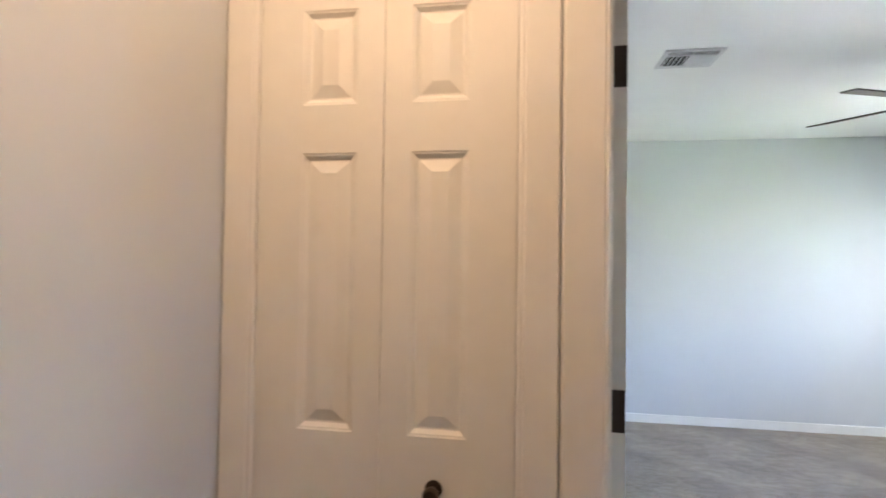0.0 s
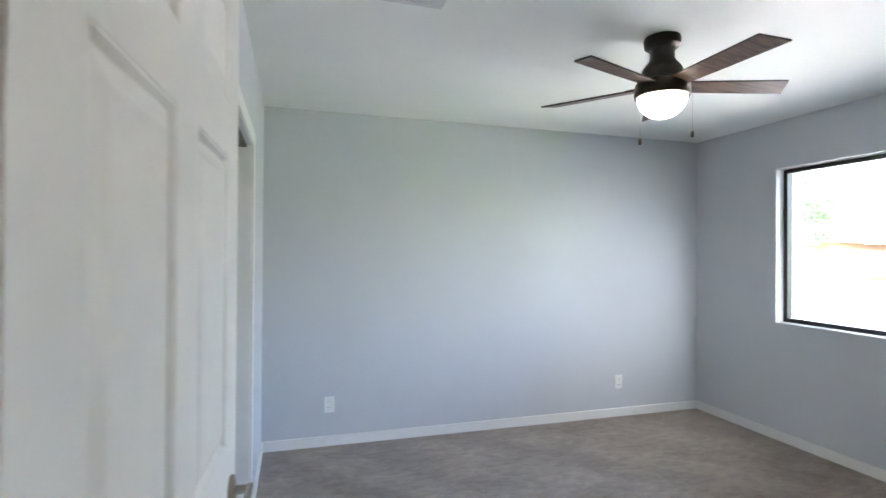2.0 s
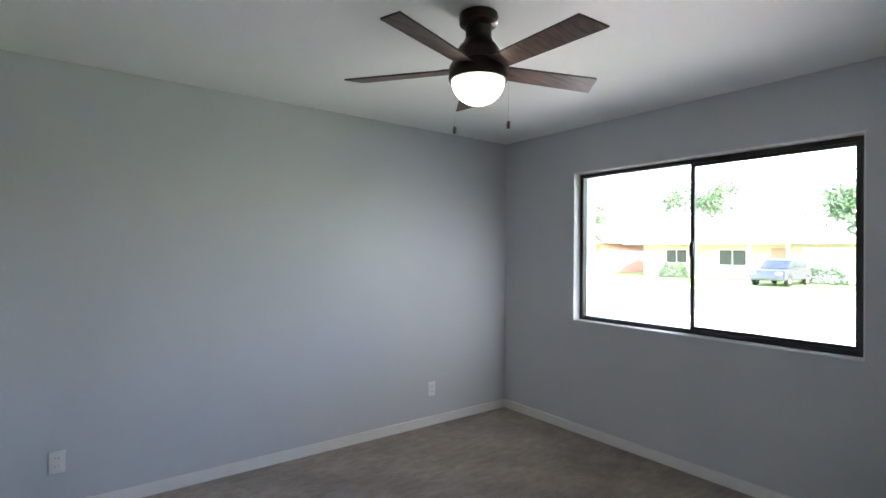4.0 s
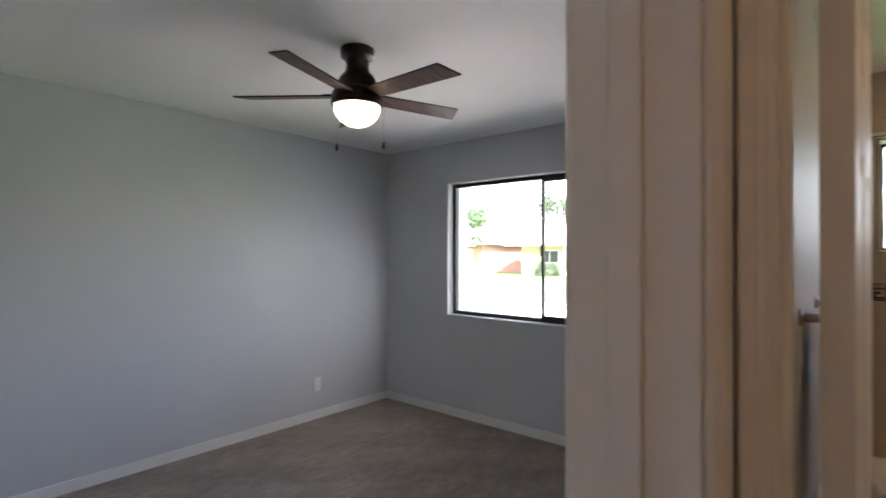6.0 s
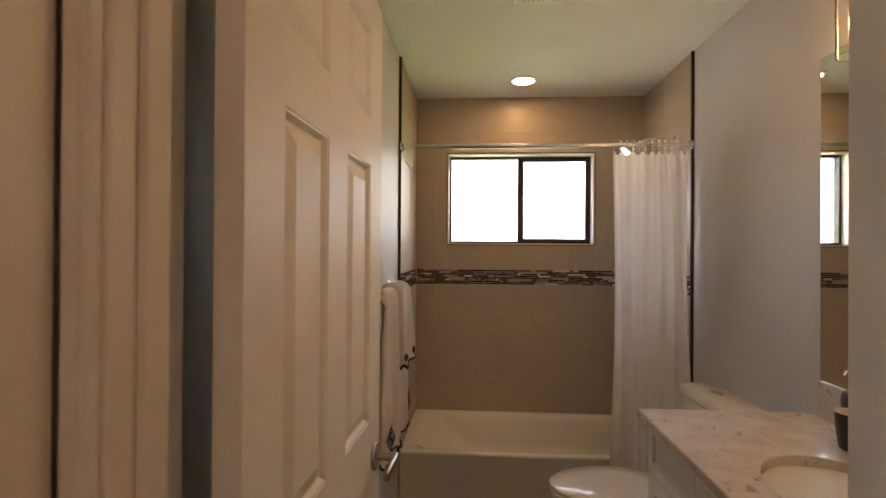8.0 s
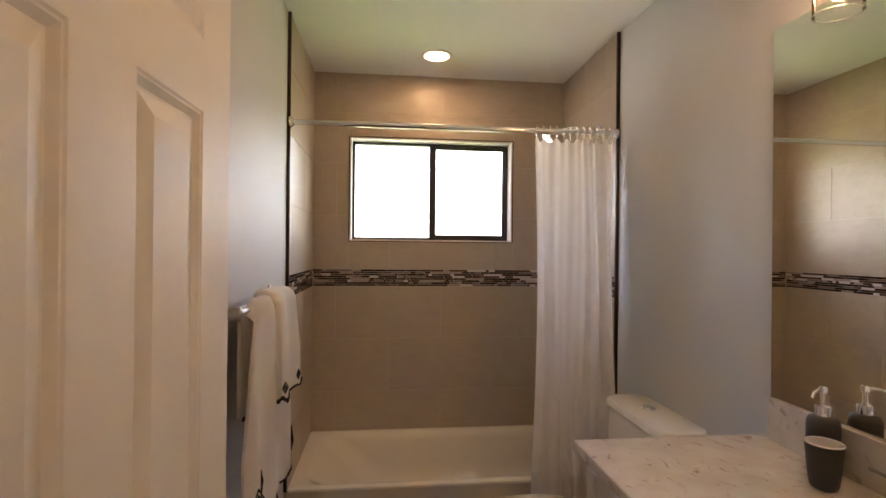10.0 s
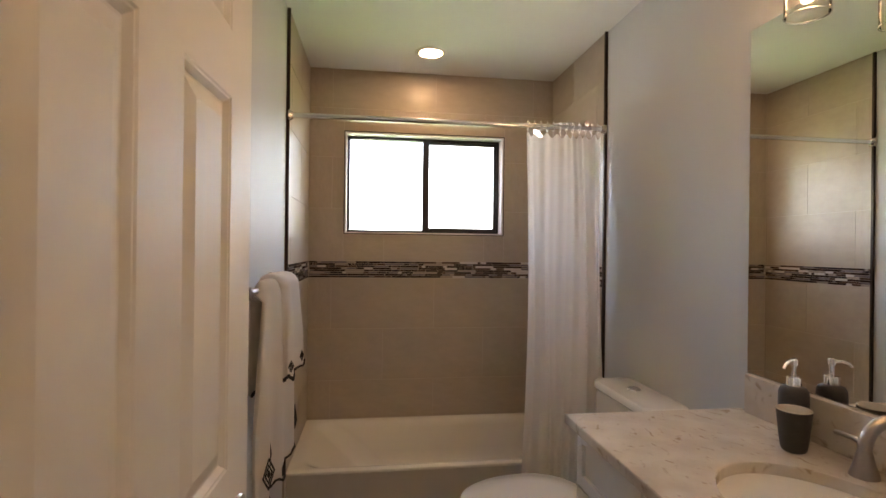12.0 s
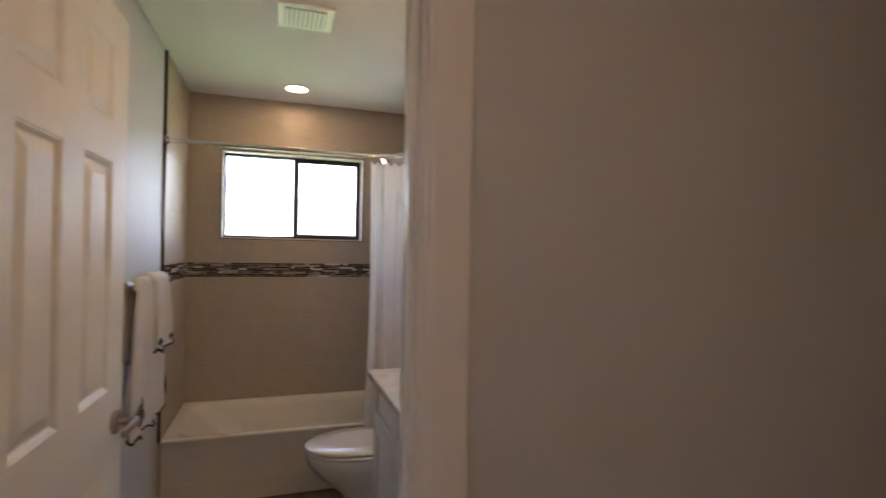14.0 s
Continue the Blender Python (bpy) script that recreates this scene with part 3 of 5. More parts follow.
# bedroom door, standing open along the closet wall
bedroom_door = thing("door_1", (-3.6885, -3.337, 0), "white six-panel bedroom door standing open", "door", kind="structure", turn=87.1)
leaf = six_panel(0.862, 2.02, 0.038)
leaf.transform(pose(0, 0, 0.012) @ Matrix.Diagonal((1, -1, 1, 1)))
bmesh.ops.reverse_faces(leaf, faces=leaf.faces)
bedroom_leaf = part("leaf", leaf, DOOR, bedroom_door, local=True)
for zc in (0.20, 1.055, 1.842):
    bm = boxes((-0.0022, 0.0012, 0.001, 0.036, zc - 0.048, zc + 0.048), bevel=0.0006)
    h = part("hinge", bm, BRONZE, bedroom_door, "dark bronze butt hinge", local=True)
    part("knuckle", tube([(-0.006, 0.043, zc - 0.05), (-0.006, 0.043, zc + 0.05)], 0.0065, 12), BRONZE, h, smooth=True, local=True)
for side, y in ((-1, 0.0), (1, 0.038)):
    rose = lathe([(0.0, 0), (0.031, 0), (0.033, 0.003), (0.031, 0.008), (0.022, 0.011), (0.0, 0.011)], seg=28)
    rose.transform(pose(0.795, y, 0.915, -90 * side, 0, 0))
    handle = part("door_handle", rose, NICKEL, bedroom_door, "satin nickel lever handle", smooth=True, local=True)
    part("neck", tube([(0.795, y + side * 0.010, 0.915), (0.795, y + side * 0.045, 0.915)], 0.0095, 14), NICKEL, handle, smooth=True, local=True)
    arm = bmesh.new()
    lo, hi = sorted((y + side * 0.034, y + side * 0.047))
    box(arm, 0.695, 0.806, lo, hi, 0.905, 0.925, bevel=0.004, seg=2)
    part("lever", arm, NICKEL, handle, smooth=True, local=True)
latch = boxes((0.8625, 0.864, 0.008, 0.030, 0.885, 0.945), bevel=0.0004)
part("latch_plate", latch, NICKEL, bedroom_door, "nickel latch plate", local=True)

# bathroom door, standing open along the wall with the towel bar
bath_door = thing("door_2", (-2.644, -3.611, 0), "white six-panel bathroom door standing open", "door", kind="structure", turn=-1.8)
leaf = six_panel(0.706, 2.02, 0.036)
leaf.transform(pose(0, 0.036, 0.012))
part("leaf", leaf, DOOR, bath_door, local=True)
for zc in (0.20, 1.055, 1.842):
    bm = boxes((-0.0022, 0.0012, 0.001, 0.034, zc - 0.048, zc + 0.048), bevel=0.0006)
    h = part("hinge", bm, BRONZE, bath_door, "dark bronze butt hinge", local=True)
    part("knuckle", tube([(-0.006, 0.040, zc - 0.05), (-0.006, 0.040, zc + 0.05)], 0.0065, 12), BRONZE, h, smooth=True, local=True)
for side, y in ((-1, 0.0), (1, 0.036)):
    rose = lathe([(0.0, 0), (0.031, 0), (0.033, 0.003), (0.031, 0.008), (0.022, 0.011), (0.0, 0.011)], seg=28)
    rose.transform(pose(0.645, y, 0.925, -90 * side, 0, 0))
    handle = part("door_handle", rose, NICKEL, bath_door, "satin nickel lever handle", smooth=True, local=True)
    part("neck", tube([(0.645, y + side * 0.010, 0.925), (0.645, y + side * 0.055, 0.925)], 0.0095, 14), NICKEL, handle, smooth=True, local=True)
    arm = bmesh.new()
    lo, hi = sorted((y + side * 0.046, y + side * 0.060))
    box(arm, 0.535, 0.657, lo, hi, 0.915, 0.935, bevel=0.004, seg=2)
    part("lever", arm, NICKEL, handle, smooth=True, local=True)
part("latch_plate", boxes((0.7065, 0.708, 0.007, 0.029, 0.895, 0.955), bevel=0.0004), NICKEL, bath_door, "nickel latch plate", local=True)

# shut closet door in the hall: two folding leaves with a seam between them
closet_door = thing("door_3", (-4.500, -3.490, 0), "white panelled folding closet door in the hall, shut", "door", kind="structure")
for x0, w, column in ((0.0, 0.2806, (0.0965, 0.2215)), (0.2824, 0.2821, (0.0591, 0.1841))):
    leaf = six_panel(w, 2.02, 0.035, (column,))
    leaf.transform(pose(x0, 0.035, 0.012))
    folding = part("leaf", leaf, DOOR, closet_door, local=True)
knob = lathe([(0.0, 0), (0.026, 0), (0.027, 0.004), (0.012, 0.009), (0.010, 0.024), (0.022, 0.032), (0.026, 0.044), (0.021, 0.056), (0.0, 0.060)], seg=28)
knob.transform(pose(0.4005, 0, 0.918, 90, 0, 0) @ Matrix.Diagonal((0.68, 0.68, 0.8, 1)))
part("knob", knob, BRONZE, folding, "dark bronze door knob", smooth=True, local=True)
structure("jamb_closet", boxes((-4.531, -4.5012, HALL_F, -3.40, 0, 2.034), (-3.9343, -3.9055, HALL_F - 0.003, -3.40, 0, 2.034),
                               (-4.531, -3.9055, HALL_F, -3.40, 2.0355, 2.05)), TRIM, "white painted closet jamb", "jamb")

# ---------------------------------------------------------------- bedroom closet with sliding doors
bm = bmesh.new()
for y0, y1, z0, z1 in ((CL1 - 0.002, CL1 + 0.060, 0, CLH), (CL0 - 0.060, CL0 + 0.002, 0, CLH), (CL0 - 0.060, CL1 + 0.060, CLH + 0.0005, CLH + 0.072)):
    box(bm, BED_L, BED_L + 0.014, y0, y1, z0, z1, bevel=0.003)
structure("trim_bedroom_closet", bm, TRIM, "white painted closet casing", "trim")
structure("jamb_bedroom_closet", boxes((BED_L - 0.116, BED_L + 0.001, CL1 - 0.018, CL1 - 0.0005, 0, CLH), (BED_L - 0.116, BED_L + 0.001, CL0 + 0.0005, CL0 + 0.018, 0, CLH),
                                       (BED_L - 0.116, BED_L - 0.09, CL0 + 0.018, CL1 - 0.018, CLH - 0.02, CLH)), TRIM, "white painted closet lining", "jamb")
structure("trim_closet_track", boxes((BED_L - 0.088, BED_L - 0.020, CL0 + 0.018, CL1 - 0.018, CLH - 0.012, CLH - 0.001)), BRONZE, "dark sliding door track", "trim")
for nm, y0, y1, x, top in (("front", CL0 + 0.02, -1.72, BED_L - 0.030, 1.945), ("rear", -1.92, CL1 - 0.021, BED_L - 0.072, 1.941)):
    slide = thing("sliding_door", (x, (y0 + y1) / 2, 0), "flat white sliding closet door, shut", "sliding door", group="closet sliding doors")
    part("panel", boxes((x - 0.030, x, y0, y1, 0.012, top), bevel=0.002), DOOR, slide)
    yp = y1 - 0.045 if nm == "rear" else y0 + 0.06
    pull = boxes((x, x + 0.003, yp - 0.014, yp + 0.014, 1.02, 1.10), bevel=0.001)
    pl = part("recessed_pull", pull, NICKEL, slide, "small nickel flush pull")
    # black strips laid on the pull as the shade in its recesses
    part("finger_slot_shade", boxes((x + 0.0031, x + 0.0042, yp - 0.007, yp + 0.007, 1.028, 1.052), (x + 0.0031, x + 0.0042, yp - 0.007, yp + 0.007, 1.066, 1.090)), DARK, pl)


# ---------------------------------------------------------------- windows
def slider_window(name, x, y0, y1, z0, z1, ym, mat_pane, label, lock, fw=0.030, deep=0.055, s=0.026, side=0.021):
    """A two-light sliding window in a black frame, in the plane x. ym: the meeting stile. The light towards y0 stands in a sash of its own."""
    win = thing(name, (x, (y0 + y1) / 2, z0), label, "window", kind="structure")
    fr = boxes((x, x + deep, y0, y0 + fw, z0, z1), (x, x + deep, y1 - fw, y1, z0, z1), (x, x + deep, y0 + fw, y1 - fw, z0, z0 + fw),
               (x, x + deep, y0 + fw, y1 - fw, z1 - fw, z1), bevel=0.002)
    part("window_frame", fr, BLACK, win, "black aluminium frame")
    sash = boxes((x + 0.006, x + 0.028, ym - s / 2, ym + s / 2, z0 + fw, z1 - fw), (x + 0.006, x + 0.028, y0 + fw, y0 + fw + side, z0 + fw, z1 - fw),
                 (x + 0.006, x + 0.028, y0 + fw + side, ym - s / 2, z0 + fw, z0 + fw + side), (x + 0.006, x + 0.028, y0 + fw + side, ym - s / 2, z1 - fw - side, z1 - fw),
                 bevel=0.002)
    sh = part("sash", sash, BLACK, win, "black sliding sash")
    if lock:
        part("latch", boxes((x - 0.010, x + 0.006, ym - 0.012, ym + 0.012, 1.43, 1.53), bevel=0.003), BLACK, sh)
    for a, b, xx in ((y0 + fw + side, ym - s / 2, x + 0.016), (ym + s / 2, y1 - fw, x + 0.042)):
        p = part("pane", boxes((xx, xx + 0.004, a - 0.004, b + 0.004, z0 + fw, z1 - fw)), mat_pane, win, "glass pane")
        p.visible_shadow = False
    return win


slider_window("window_1", 0.075, WY0 + 0.008, WY1 - 0.008, WZ0 + 0.008, WZ1 - 0.008, -1.680, PANE, "black-framed sliding bedroom window", True)
slider_window("window_2", BX + 0.075, VY0 + 0.01, VY1 - 0.01, VZ0 + 0.01, VZ1 - 0.01, -4.172, PANE_BATH, "black-framed sliding bathroom window", False, fw=0.014, s=0.040, side=0.018)
structure("window_lining_bedroom", boxes((0.001, OUT - 0.011, WY0, WY0 + 0.007, WZ0, WZ1), (0.001, OUT - 0.011, WY1 - 0.007, WY1, WZ0, WZ1),
                                         (-0.006, OUT - 0.011, WY0 + 0.007, WY1 - 0.007, WZ0, WZ0 + 0.007), (0.001, OUT - 0.011, WY0 + 0.007, WY1 - 0.007, WZ1 - 0.007, WZ1)),
          TRIM, "white painted window reveal and sill", "window sill")
structure("window_lining_bathroom", boxes((BX - 0.001, OUT - 0.011, VY0, VY0 + 0.009, VZ0, VZ1), (BX - 0.001, OUT - 0.011, VY1 - 0.009, VY1, VZ0, VZ1),
                                          (BX - 0.003, OUT - 0.011, VY0 + 0.009, VY1 - 0.009, VZ0, VZ0 + 0.009), (BX - 0.001, OUT - 0.011, VY0 + 0.009, VY1 - 0.009, VZ1 - 0.009, VZ1)),
          TRIM, "white window reveal in the bathroom", "window sill")
structure("trim_bath_window", boxes((BX - 0.004, BX + 0.002, VY0 - 0.005, VY0 - 0.0005, VZ0 - 0.005, VZ1 + 0.005), (BX - 0.004, BX + 0.002, VY1 + 0.0005, VY1 + 0.005, VZ0 - 0.005, VZ1 + 0.005),
                                    (BX - 0.004, BX + 0.002, VY0, VY1, VZ0 - 0.005, VZ0 - 0.0005), (BX - 0.004, BX + 0.002, VY0, VY1, VZ1 + 0.0005, VZ1 + 0.005)), BRONZE,
          "thin bronze edge trim round the window", "trim")


# ---------------------------------------------------------------- bedroom fittings
FX, FY = -1.869, -1.746
fan = thing("ceiling_fan", (FX, FY, H), "bronze ceiling fan with five walnut blades", "ceiling fan")
c = (FX, FY, 0)
part("canopy", lathe([(0, H), (0.080, H), (0.083, H - 0.012), (0.080, H - 0.040), (0.066, H - 0.052), (0.055, H - 0.056), (0, H - 0.056)], c, 40), FAN_METAL, fan, smooth=True)
part("neck", lathe([(0, H - 0.05), (0.056, H - 0.05), (0.054, H - 0.095), (0.062, H - 0.115), (0.080, H - 0.135), (0.086, H - 0.150), (0, H - 0.150)], c, 40), FAN_METAL, fan, smooth=True)
part("motor_housing", lathe([(0, H - 0.148), (0.088, H - 0.148), (0.090, H - 0.155), (0.086, H - 0.195), (0.100, H - 0.205), (0.116, H - 0.212), (0.122, H - 0.225),
                             (0.124, H - 0.272), (0.120, H - 0.280), (0, H - 0.280)], c, 48), FAN_METAL, fan, smooth=True)
part("light_globe", lathe([(0.110 * math.cos(math.pi / 2 * k / 14), H - 0.2805 - 0.097 * math.sin(math.pi / 2 * k / 14)) for k in range(14)] + [(0, H - 0.3775)], c, 48),
     LAMP_GLOBE, fan, "glowing white opal globe", smooth=True)


def blade_mesh():
    """A flat paddle with a slanted tip; top and underside veneered, the rim dark."""
    outline = [(0.115, -0.048), (0.30, -0.054), (0.553, -0.061), (0.590, 0.055), (0.30, 0.052), (0.115, 0.048)]
    bm = prism(outline, -0.0035, 0.0035)
    for f in bm.faces:
        f.material_index = 0 if abs(f.normal.z) > 0.5 else 1
    return bm


for k in range(5):
    a = 55 + 72 * k
    bm = blade_mesh()
    bm.transform(pose(FX, FY, H - 0.228, 0, 0, a) @ pose(0, 0, 0, -11, 0, 0))
    b = part("blade", bm, [BLADE, BLADE_EDGE], fan, "dark walnut blade")
    arm = boxes((0.085, 0.165, -0.022, 0.022, 0.004, 0.010), bevel=0.002)
    arm.transform(pose(FX, FY, H - 0.228, 0, 0, a) @ pose(0, 0, 0, -11, 0, 0))
    part("blade_arm", arm, FAN_METAL, b)
for dx, dy, zb in ((-0.024, 0.125, 1.966), (0.103, -0.048 * 1.6, 1.970)):
    ch = part("pull_chain", tube([(FX + dx, FY + dy, H - 0.255), (FX + dx, FY + dy, zb + 0.03)], 0.0003, 6), BRONZE, fan, "thin metal pull chain")
    part("chain_bob", lathe([(0, 0.034), (0.004, 0.033), (0.0075, 0.028), (0.0075, 0.004), (0.005, 0), (0, 0)], (FX + dx, FY + dy, zb - 0.005), 14), BRONZE, ch, smooth=True)

# supply register in the bedroom ceiling
VX0, VX1, VYA, VYB = -3.225, -2.945, -1.950, -1.720
vent = thing("ceiling_vent", ((VX0 + VX1) / 2, (VYA + VYB) / 2, H), "white metal ceiling air register with louvres", "air vent")
# black sheet on the ceiling, painted shade of the duct behind the louvres
part("duct_shade_sheet", boxes((VX0 + 0.02, VX1 - 0.02, VYA + 0.02, VYB - 0.02, H - 0.003, H - 0.0005)), DARK, vent)
fr = boxes((VX0, VX1, VYA, VYA + 0.022, H - 0.010, H), (VX0, VX1, VYB - 0.022, VYB, H - 0.010, H), (VX0, VX0 + 0.022, VYA + 0.022, VYB - 0.022, H - 0.010, H),
           (VX1 - 0.022, VX1, VYA + 0.022, VYB - 0.022, H - 0.010, H), ((VX0 + VX1) / 2 - 0.006, (VX0 + VX1) / 2 + 0.006, VYA + 0.022, VYB - 0.022, H - 0.010, H),
           (VX0 + 0.022, VX1 - 0.022, VYA + 0.062, VYA + 0.072, H - 0.010, H), bevel=0.002)
part("frame", fr, LOUVRE, vent)
mid = (VX0 + VX1) / 2
for half, (x0, x1) in enumerate(((VX0 + 0.022, mid - 0.006), (mid + 0.006, VX1 - 0.022))):
    for i in range(5):
        xc = x0 + (i + 0.5) * (x1 - x0) / 5
        sl = boxes((-0.011, 0.011, VYA + 0.074, VYB - 0.024, -0.0008, 0.0008))
        sl.transform(pose(xc, 0, H - 0.007, 0, -40 if half == 0 else 18, 0))
        part("slat", sl, LOUVRE, vent)
    for i in range(2):
        sl = boxes((x0, x1, -0.009, 0.009, -0.0008, 0.0008))
        sl.transform(pose(0, VYA + 0.032 + 0.018 * i, H - 0.007, 45, 0, 0))
        part("slat", sl, LOUVRE, vent)


def outlet(x, z):
    """A duplex outlet on the bedroom's far wall."""
    o = thing("wall_outlet", (x, 0, z), "white plastic duplex wall outlet", "outlet", group="bedroom outlets")
    plate = boxes((-0.036, 0.036, -0.006, 0, -0.058, 0.058), bevel=0.0025)
    plate = part("cover_plate", plate, PLASTIC, o, local=True)
    for dz in (-0.021, 0.021):
        s = part("socket", boxes((-0.017, 0.017, -0.0085, -0.006, dz - 0.014, dz + 0.014), bevel=0.0012), PLASTIC, plate, local=True)
        # black strips on the socket face, painted shade of its slits
        s2 = bmesh.new()
        for dx in (-0.007, 0.007):
            box(s2, dx - 0.0012, dx + 0.0012, -0.0092, -0.0086, dz - 0.003, dz + 0.006)
        part("slot_shade_strips", s2, DARK, plate, local=True)


outlet(-3.264, 0.321)
outlet(-0.830, 0.321)

# flush ceiling light in the hall, behind the way that the camera looks
hall_light = thing("ceiling_light", (-4.15, -4.14, H), "flush warm-white ceiling light in the hall", "ceiling light")
part("base", lathe([(0, H), (0.165, H), (0.165, H - 0.022), (0, H - 0.022)], (-4.15, -4.14, 0), 40), NICKEL, hall_light, smooth=True)
part("diffuser", lathe([(0.155, H - 0.0225), (0.150, H - 0.05), (0.11, H - 0.078), (0.05, H - 0.09), (0, H - 0.092)], (-4.15, -4.14, 0), 40), LAMP_HALL, hall_light,
     "lit opal diffuser", smooth=True)

# ---------------------------------------------------------------- bathroom: tub and shower
TUB_X0, TUB_X1, RIM = -0.577, BX, 0.371


def tub_mesh():
    """An alcove tub: flat rim, sloped basin with rounded corners, and a plain apron."""
    bm = bmesh.new()
    y0, y1 = TY0 + 0.001, TY1 - 0.001

    def loop(ix0, ix1, iy0, iy1, r, z, n=6):
        pts = []
        for cx, cy, a0 in ((TUB_X1 - ix1 - r, y1 - iy1 - r, 0), (TUB_X0 + ix0 + r, y1 - iy1 - r, 90), (TUB_X0 + ix0 + r, y0 + iy0 + r, 180), (TUB_X1 - ix1 - r, y0 + iy0 + r, 270)):
            for k in range(n + 1):
                a = radians(a0 + 90 * k / n)
                pts.append(bm.verts.new((cx + r * math.cos(a), cy + r * math.sin(a), z)))
        return pts
    loops = [loop(0.0, 0, 0, 0, 0.004, 0.0), loop(0.0, 0, 0, 0, 0.004, RIM - 0.022), loop(-0.005, 0, 0, 0, 0.006, RIM - 0.016), loop(-0.004, 0, 0, 0, 0.006, RIM - 0.005),
             loop(0.004, 0, 0, 0, 0.008, RIM), loop(0.035, 0.030, 0.05, 0.05, 0.09, RIM - 0.001), loop(0.050, 0.042, 0.065, 0.07, 0.10, RIM - 0.010), loop(0.062, 0.052, 0.085, 0.12, 0.11, RIM - 0.045),
             loop(0.085, 0.070, 0.13, 0.26, 0.12, 0.20), loop(0.11, 0.09, 0.16, 0.34, 0.12, 0.115), loop(0.15, 0.13, 0.21, 0.41, 0.11, 0.080), loop(0.21, 0.18, 0.28, 0.48, 0.10, 0.070)]
    for a, b in zip(loops, loops[1:]):
        for i in range(len(a)):
            bm.faces.new((a[i], a[(i + 1) % len(a)], b[(i + 1) % len(a)], b[i]))
    bm.faces.new(loops[-1])
    bmesh.ops.recalc_face_normals(bm, faces=bm.faces)
    return bm


tub = thing("bathtub", ((TUB_X0 + TUB_X1) / 2, (TY0 + TY1) / 2, 0.002), "white enamelled alcove bathtub with plain apron", "bathtub")
part("tub_shell", tub_mesh(), ACRYLIC, tub, smooth=True)
part("apron_line", boxes((TUB_X0 - 0.002, TUB_X0 + 0.002, TY0 + 0.005, TY1 - 0.005, 0.118, 0.122)), ACRYLIC, tub)
part("drain", lathe([(0, 0.004), (0.022, 0.004), (0.026, 0), (0, 0)], (-0.27, TY0 + 0.33, 0.0705), 20), CHROME, tub, "chrome drain", smooth=True)

# curtain rod, rings and curtain
RX, RZ = -0.605, 1.968
rod = thing("shower_rod", (RX, TY0, RZ), "straight chrome shower curtain rod", "curtain rod")
part("rod", tube([(RX, TY0, RZ), (RX, TY1, RZ)], 0.0125, 18), CHROME, rod, smooth=True)
for y, s in ((TY0, 1), (TY1, -1)):
    fl = lathe([(0, 0), (0.026, 0), (0.026, 0.004), (0.016, 0.018), (0, 0.018)], seg=24)
    fl.transform(pose(RX, y, RZ, -90 * s, 0, 0))
    part("flange", fl, CHROME, rod, smooth=True)

NY, NZ = 96, 22
C0, C1 = -4.935, -4.565


def curtain_mesh():
    """Cloth gathered at one end of the rod: deep folds at the top that widen and wander on the way down."""
    bm = bmesh.new()
    rows = []
    for j in range(NZ + 1):
        v = j / NZ
        z = 1.925 - v * 1.745
        row = []
        for i in range(NY + 1):
            u = i / NY
            wide = 1 + 0.06 * v
            y = C0 + (C1 - C0) * u * wide + 0.010 * math.sin(5 * v + 9 * u)
            ph = 2 * math.pi * (4.6 * u + 0.35 * math.sin(2.2 * u + 0.6) + 0.10 * math.sin(3.1 * v + 1.5))
            amp = (0.010 + 0.010 * v) * (0.75 + 0.45 * math.sin(7 * u + 1))
            x = RX - 0.010 - 0.055 * min(1, v * 1.4) + amp * math.sin(ph) + 0.003 * math.sin(2.3 * ph + 4 * v)
            zz = z - 0.010 * (math.cos(ph * 2) if j == 0 else 0) * (1 if j == 0 else 0)
            row.append(bm.verts.new((x, y, zz)))
        rows.append(row)
    for a, b in zip(rows, rows[1:]):
        for i in range(NY):
            bm.faces.new((a[i], a[i + 1], b[i + 1], b[i]))
    return bm


curtain = thing("shower_curtain", (RX - 0.03, (C0 + C1) / 2, 0.18), "white woven shower curtain drawn aside", "shower curtain")
cl = part("cloth", curtain_mesh(), CURTAIN, curtain, smooth=True)
for i in range(12):
    y = C0 + 0.012 + (C1 - C0 - 0.02) * i / 11
    ring = [(RX + 0.019 * math.cos(t), y + 0.003 * math.sin(2 * t), RZ - 0.004 + 0.021 * math.sin(t)) for t in (2 * math.pi * k / 18 for k in range(19))]
    r = part("curtain_ring", tube(ring, 0.0014, 6), CHROME, curtain, "chrome curtain ring", smooth=True)
    part("hook_ball", lathe([(0, -0.004), (0.003, -0.003), (0.0042, 0), (0.003, 0.003), (0, 0.004)], (RX, y, RZ + 0.022), 10), CHROME, r, smooth=True)
    part("hook_tail", tube([(RX, y, RZ - 0.024), (RX - 0.008, y + 0.003, RZ - 0.045)], 0.0016, 6), CHROME, r, smooth=True)

# shower head on its arm, over the curtain
shower = thing("shower_fixture", (-0.40, TY0, 2.03), "chrome shower head on a bent arm", "shower")
fl = lathe([(0, 0), (0.030, 0), (0.028, 0.006), (0.012, 0.012), (0, 0.012)], seg=24)
fl.transform(pose(-0.40, TY0, 2.035, -90, 0, 0))
part("flange", fl, CHROME, shower, smooth=True)
part("arm", tube([(-0.40, TY0 + 0.005, 2.035), (-0.40, TY0 + 0.08, 2.045), (-0.40, TY0 + 0.16, 2.035), (-0.40, TY0 + 0.22, 2.005)], 0.0085, 12), CHROME, shower, smooth=True)
hd = lathe([(0, 0.0), (0.012, 0.0), (0.016, 0.02), (0.040, 0.045), (0.044, 0.055), (0.040, 0.060), (0, 0.060)], seg=28)
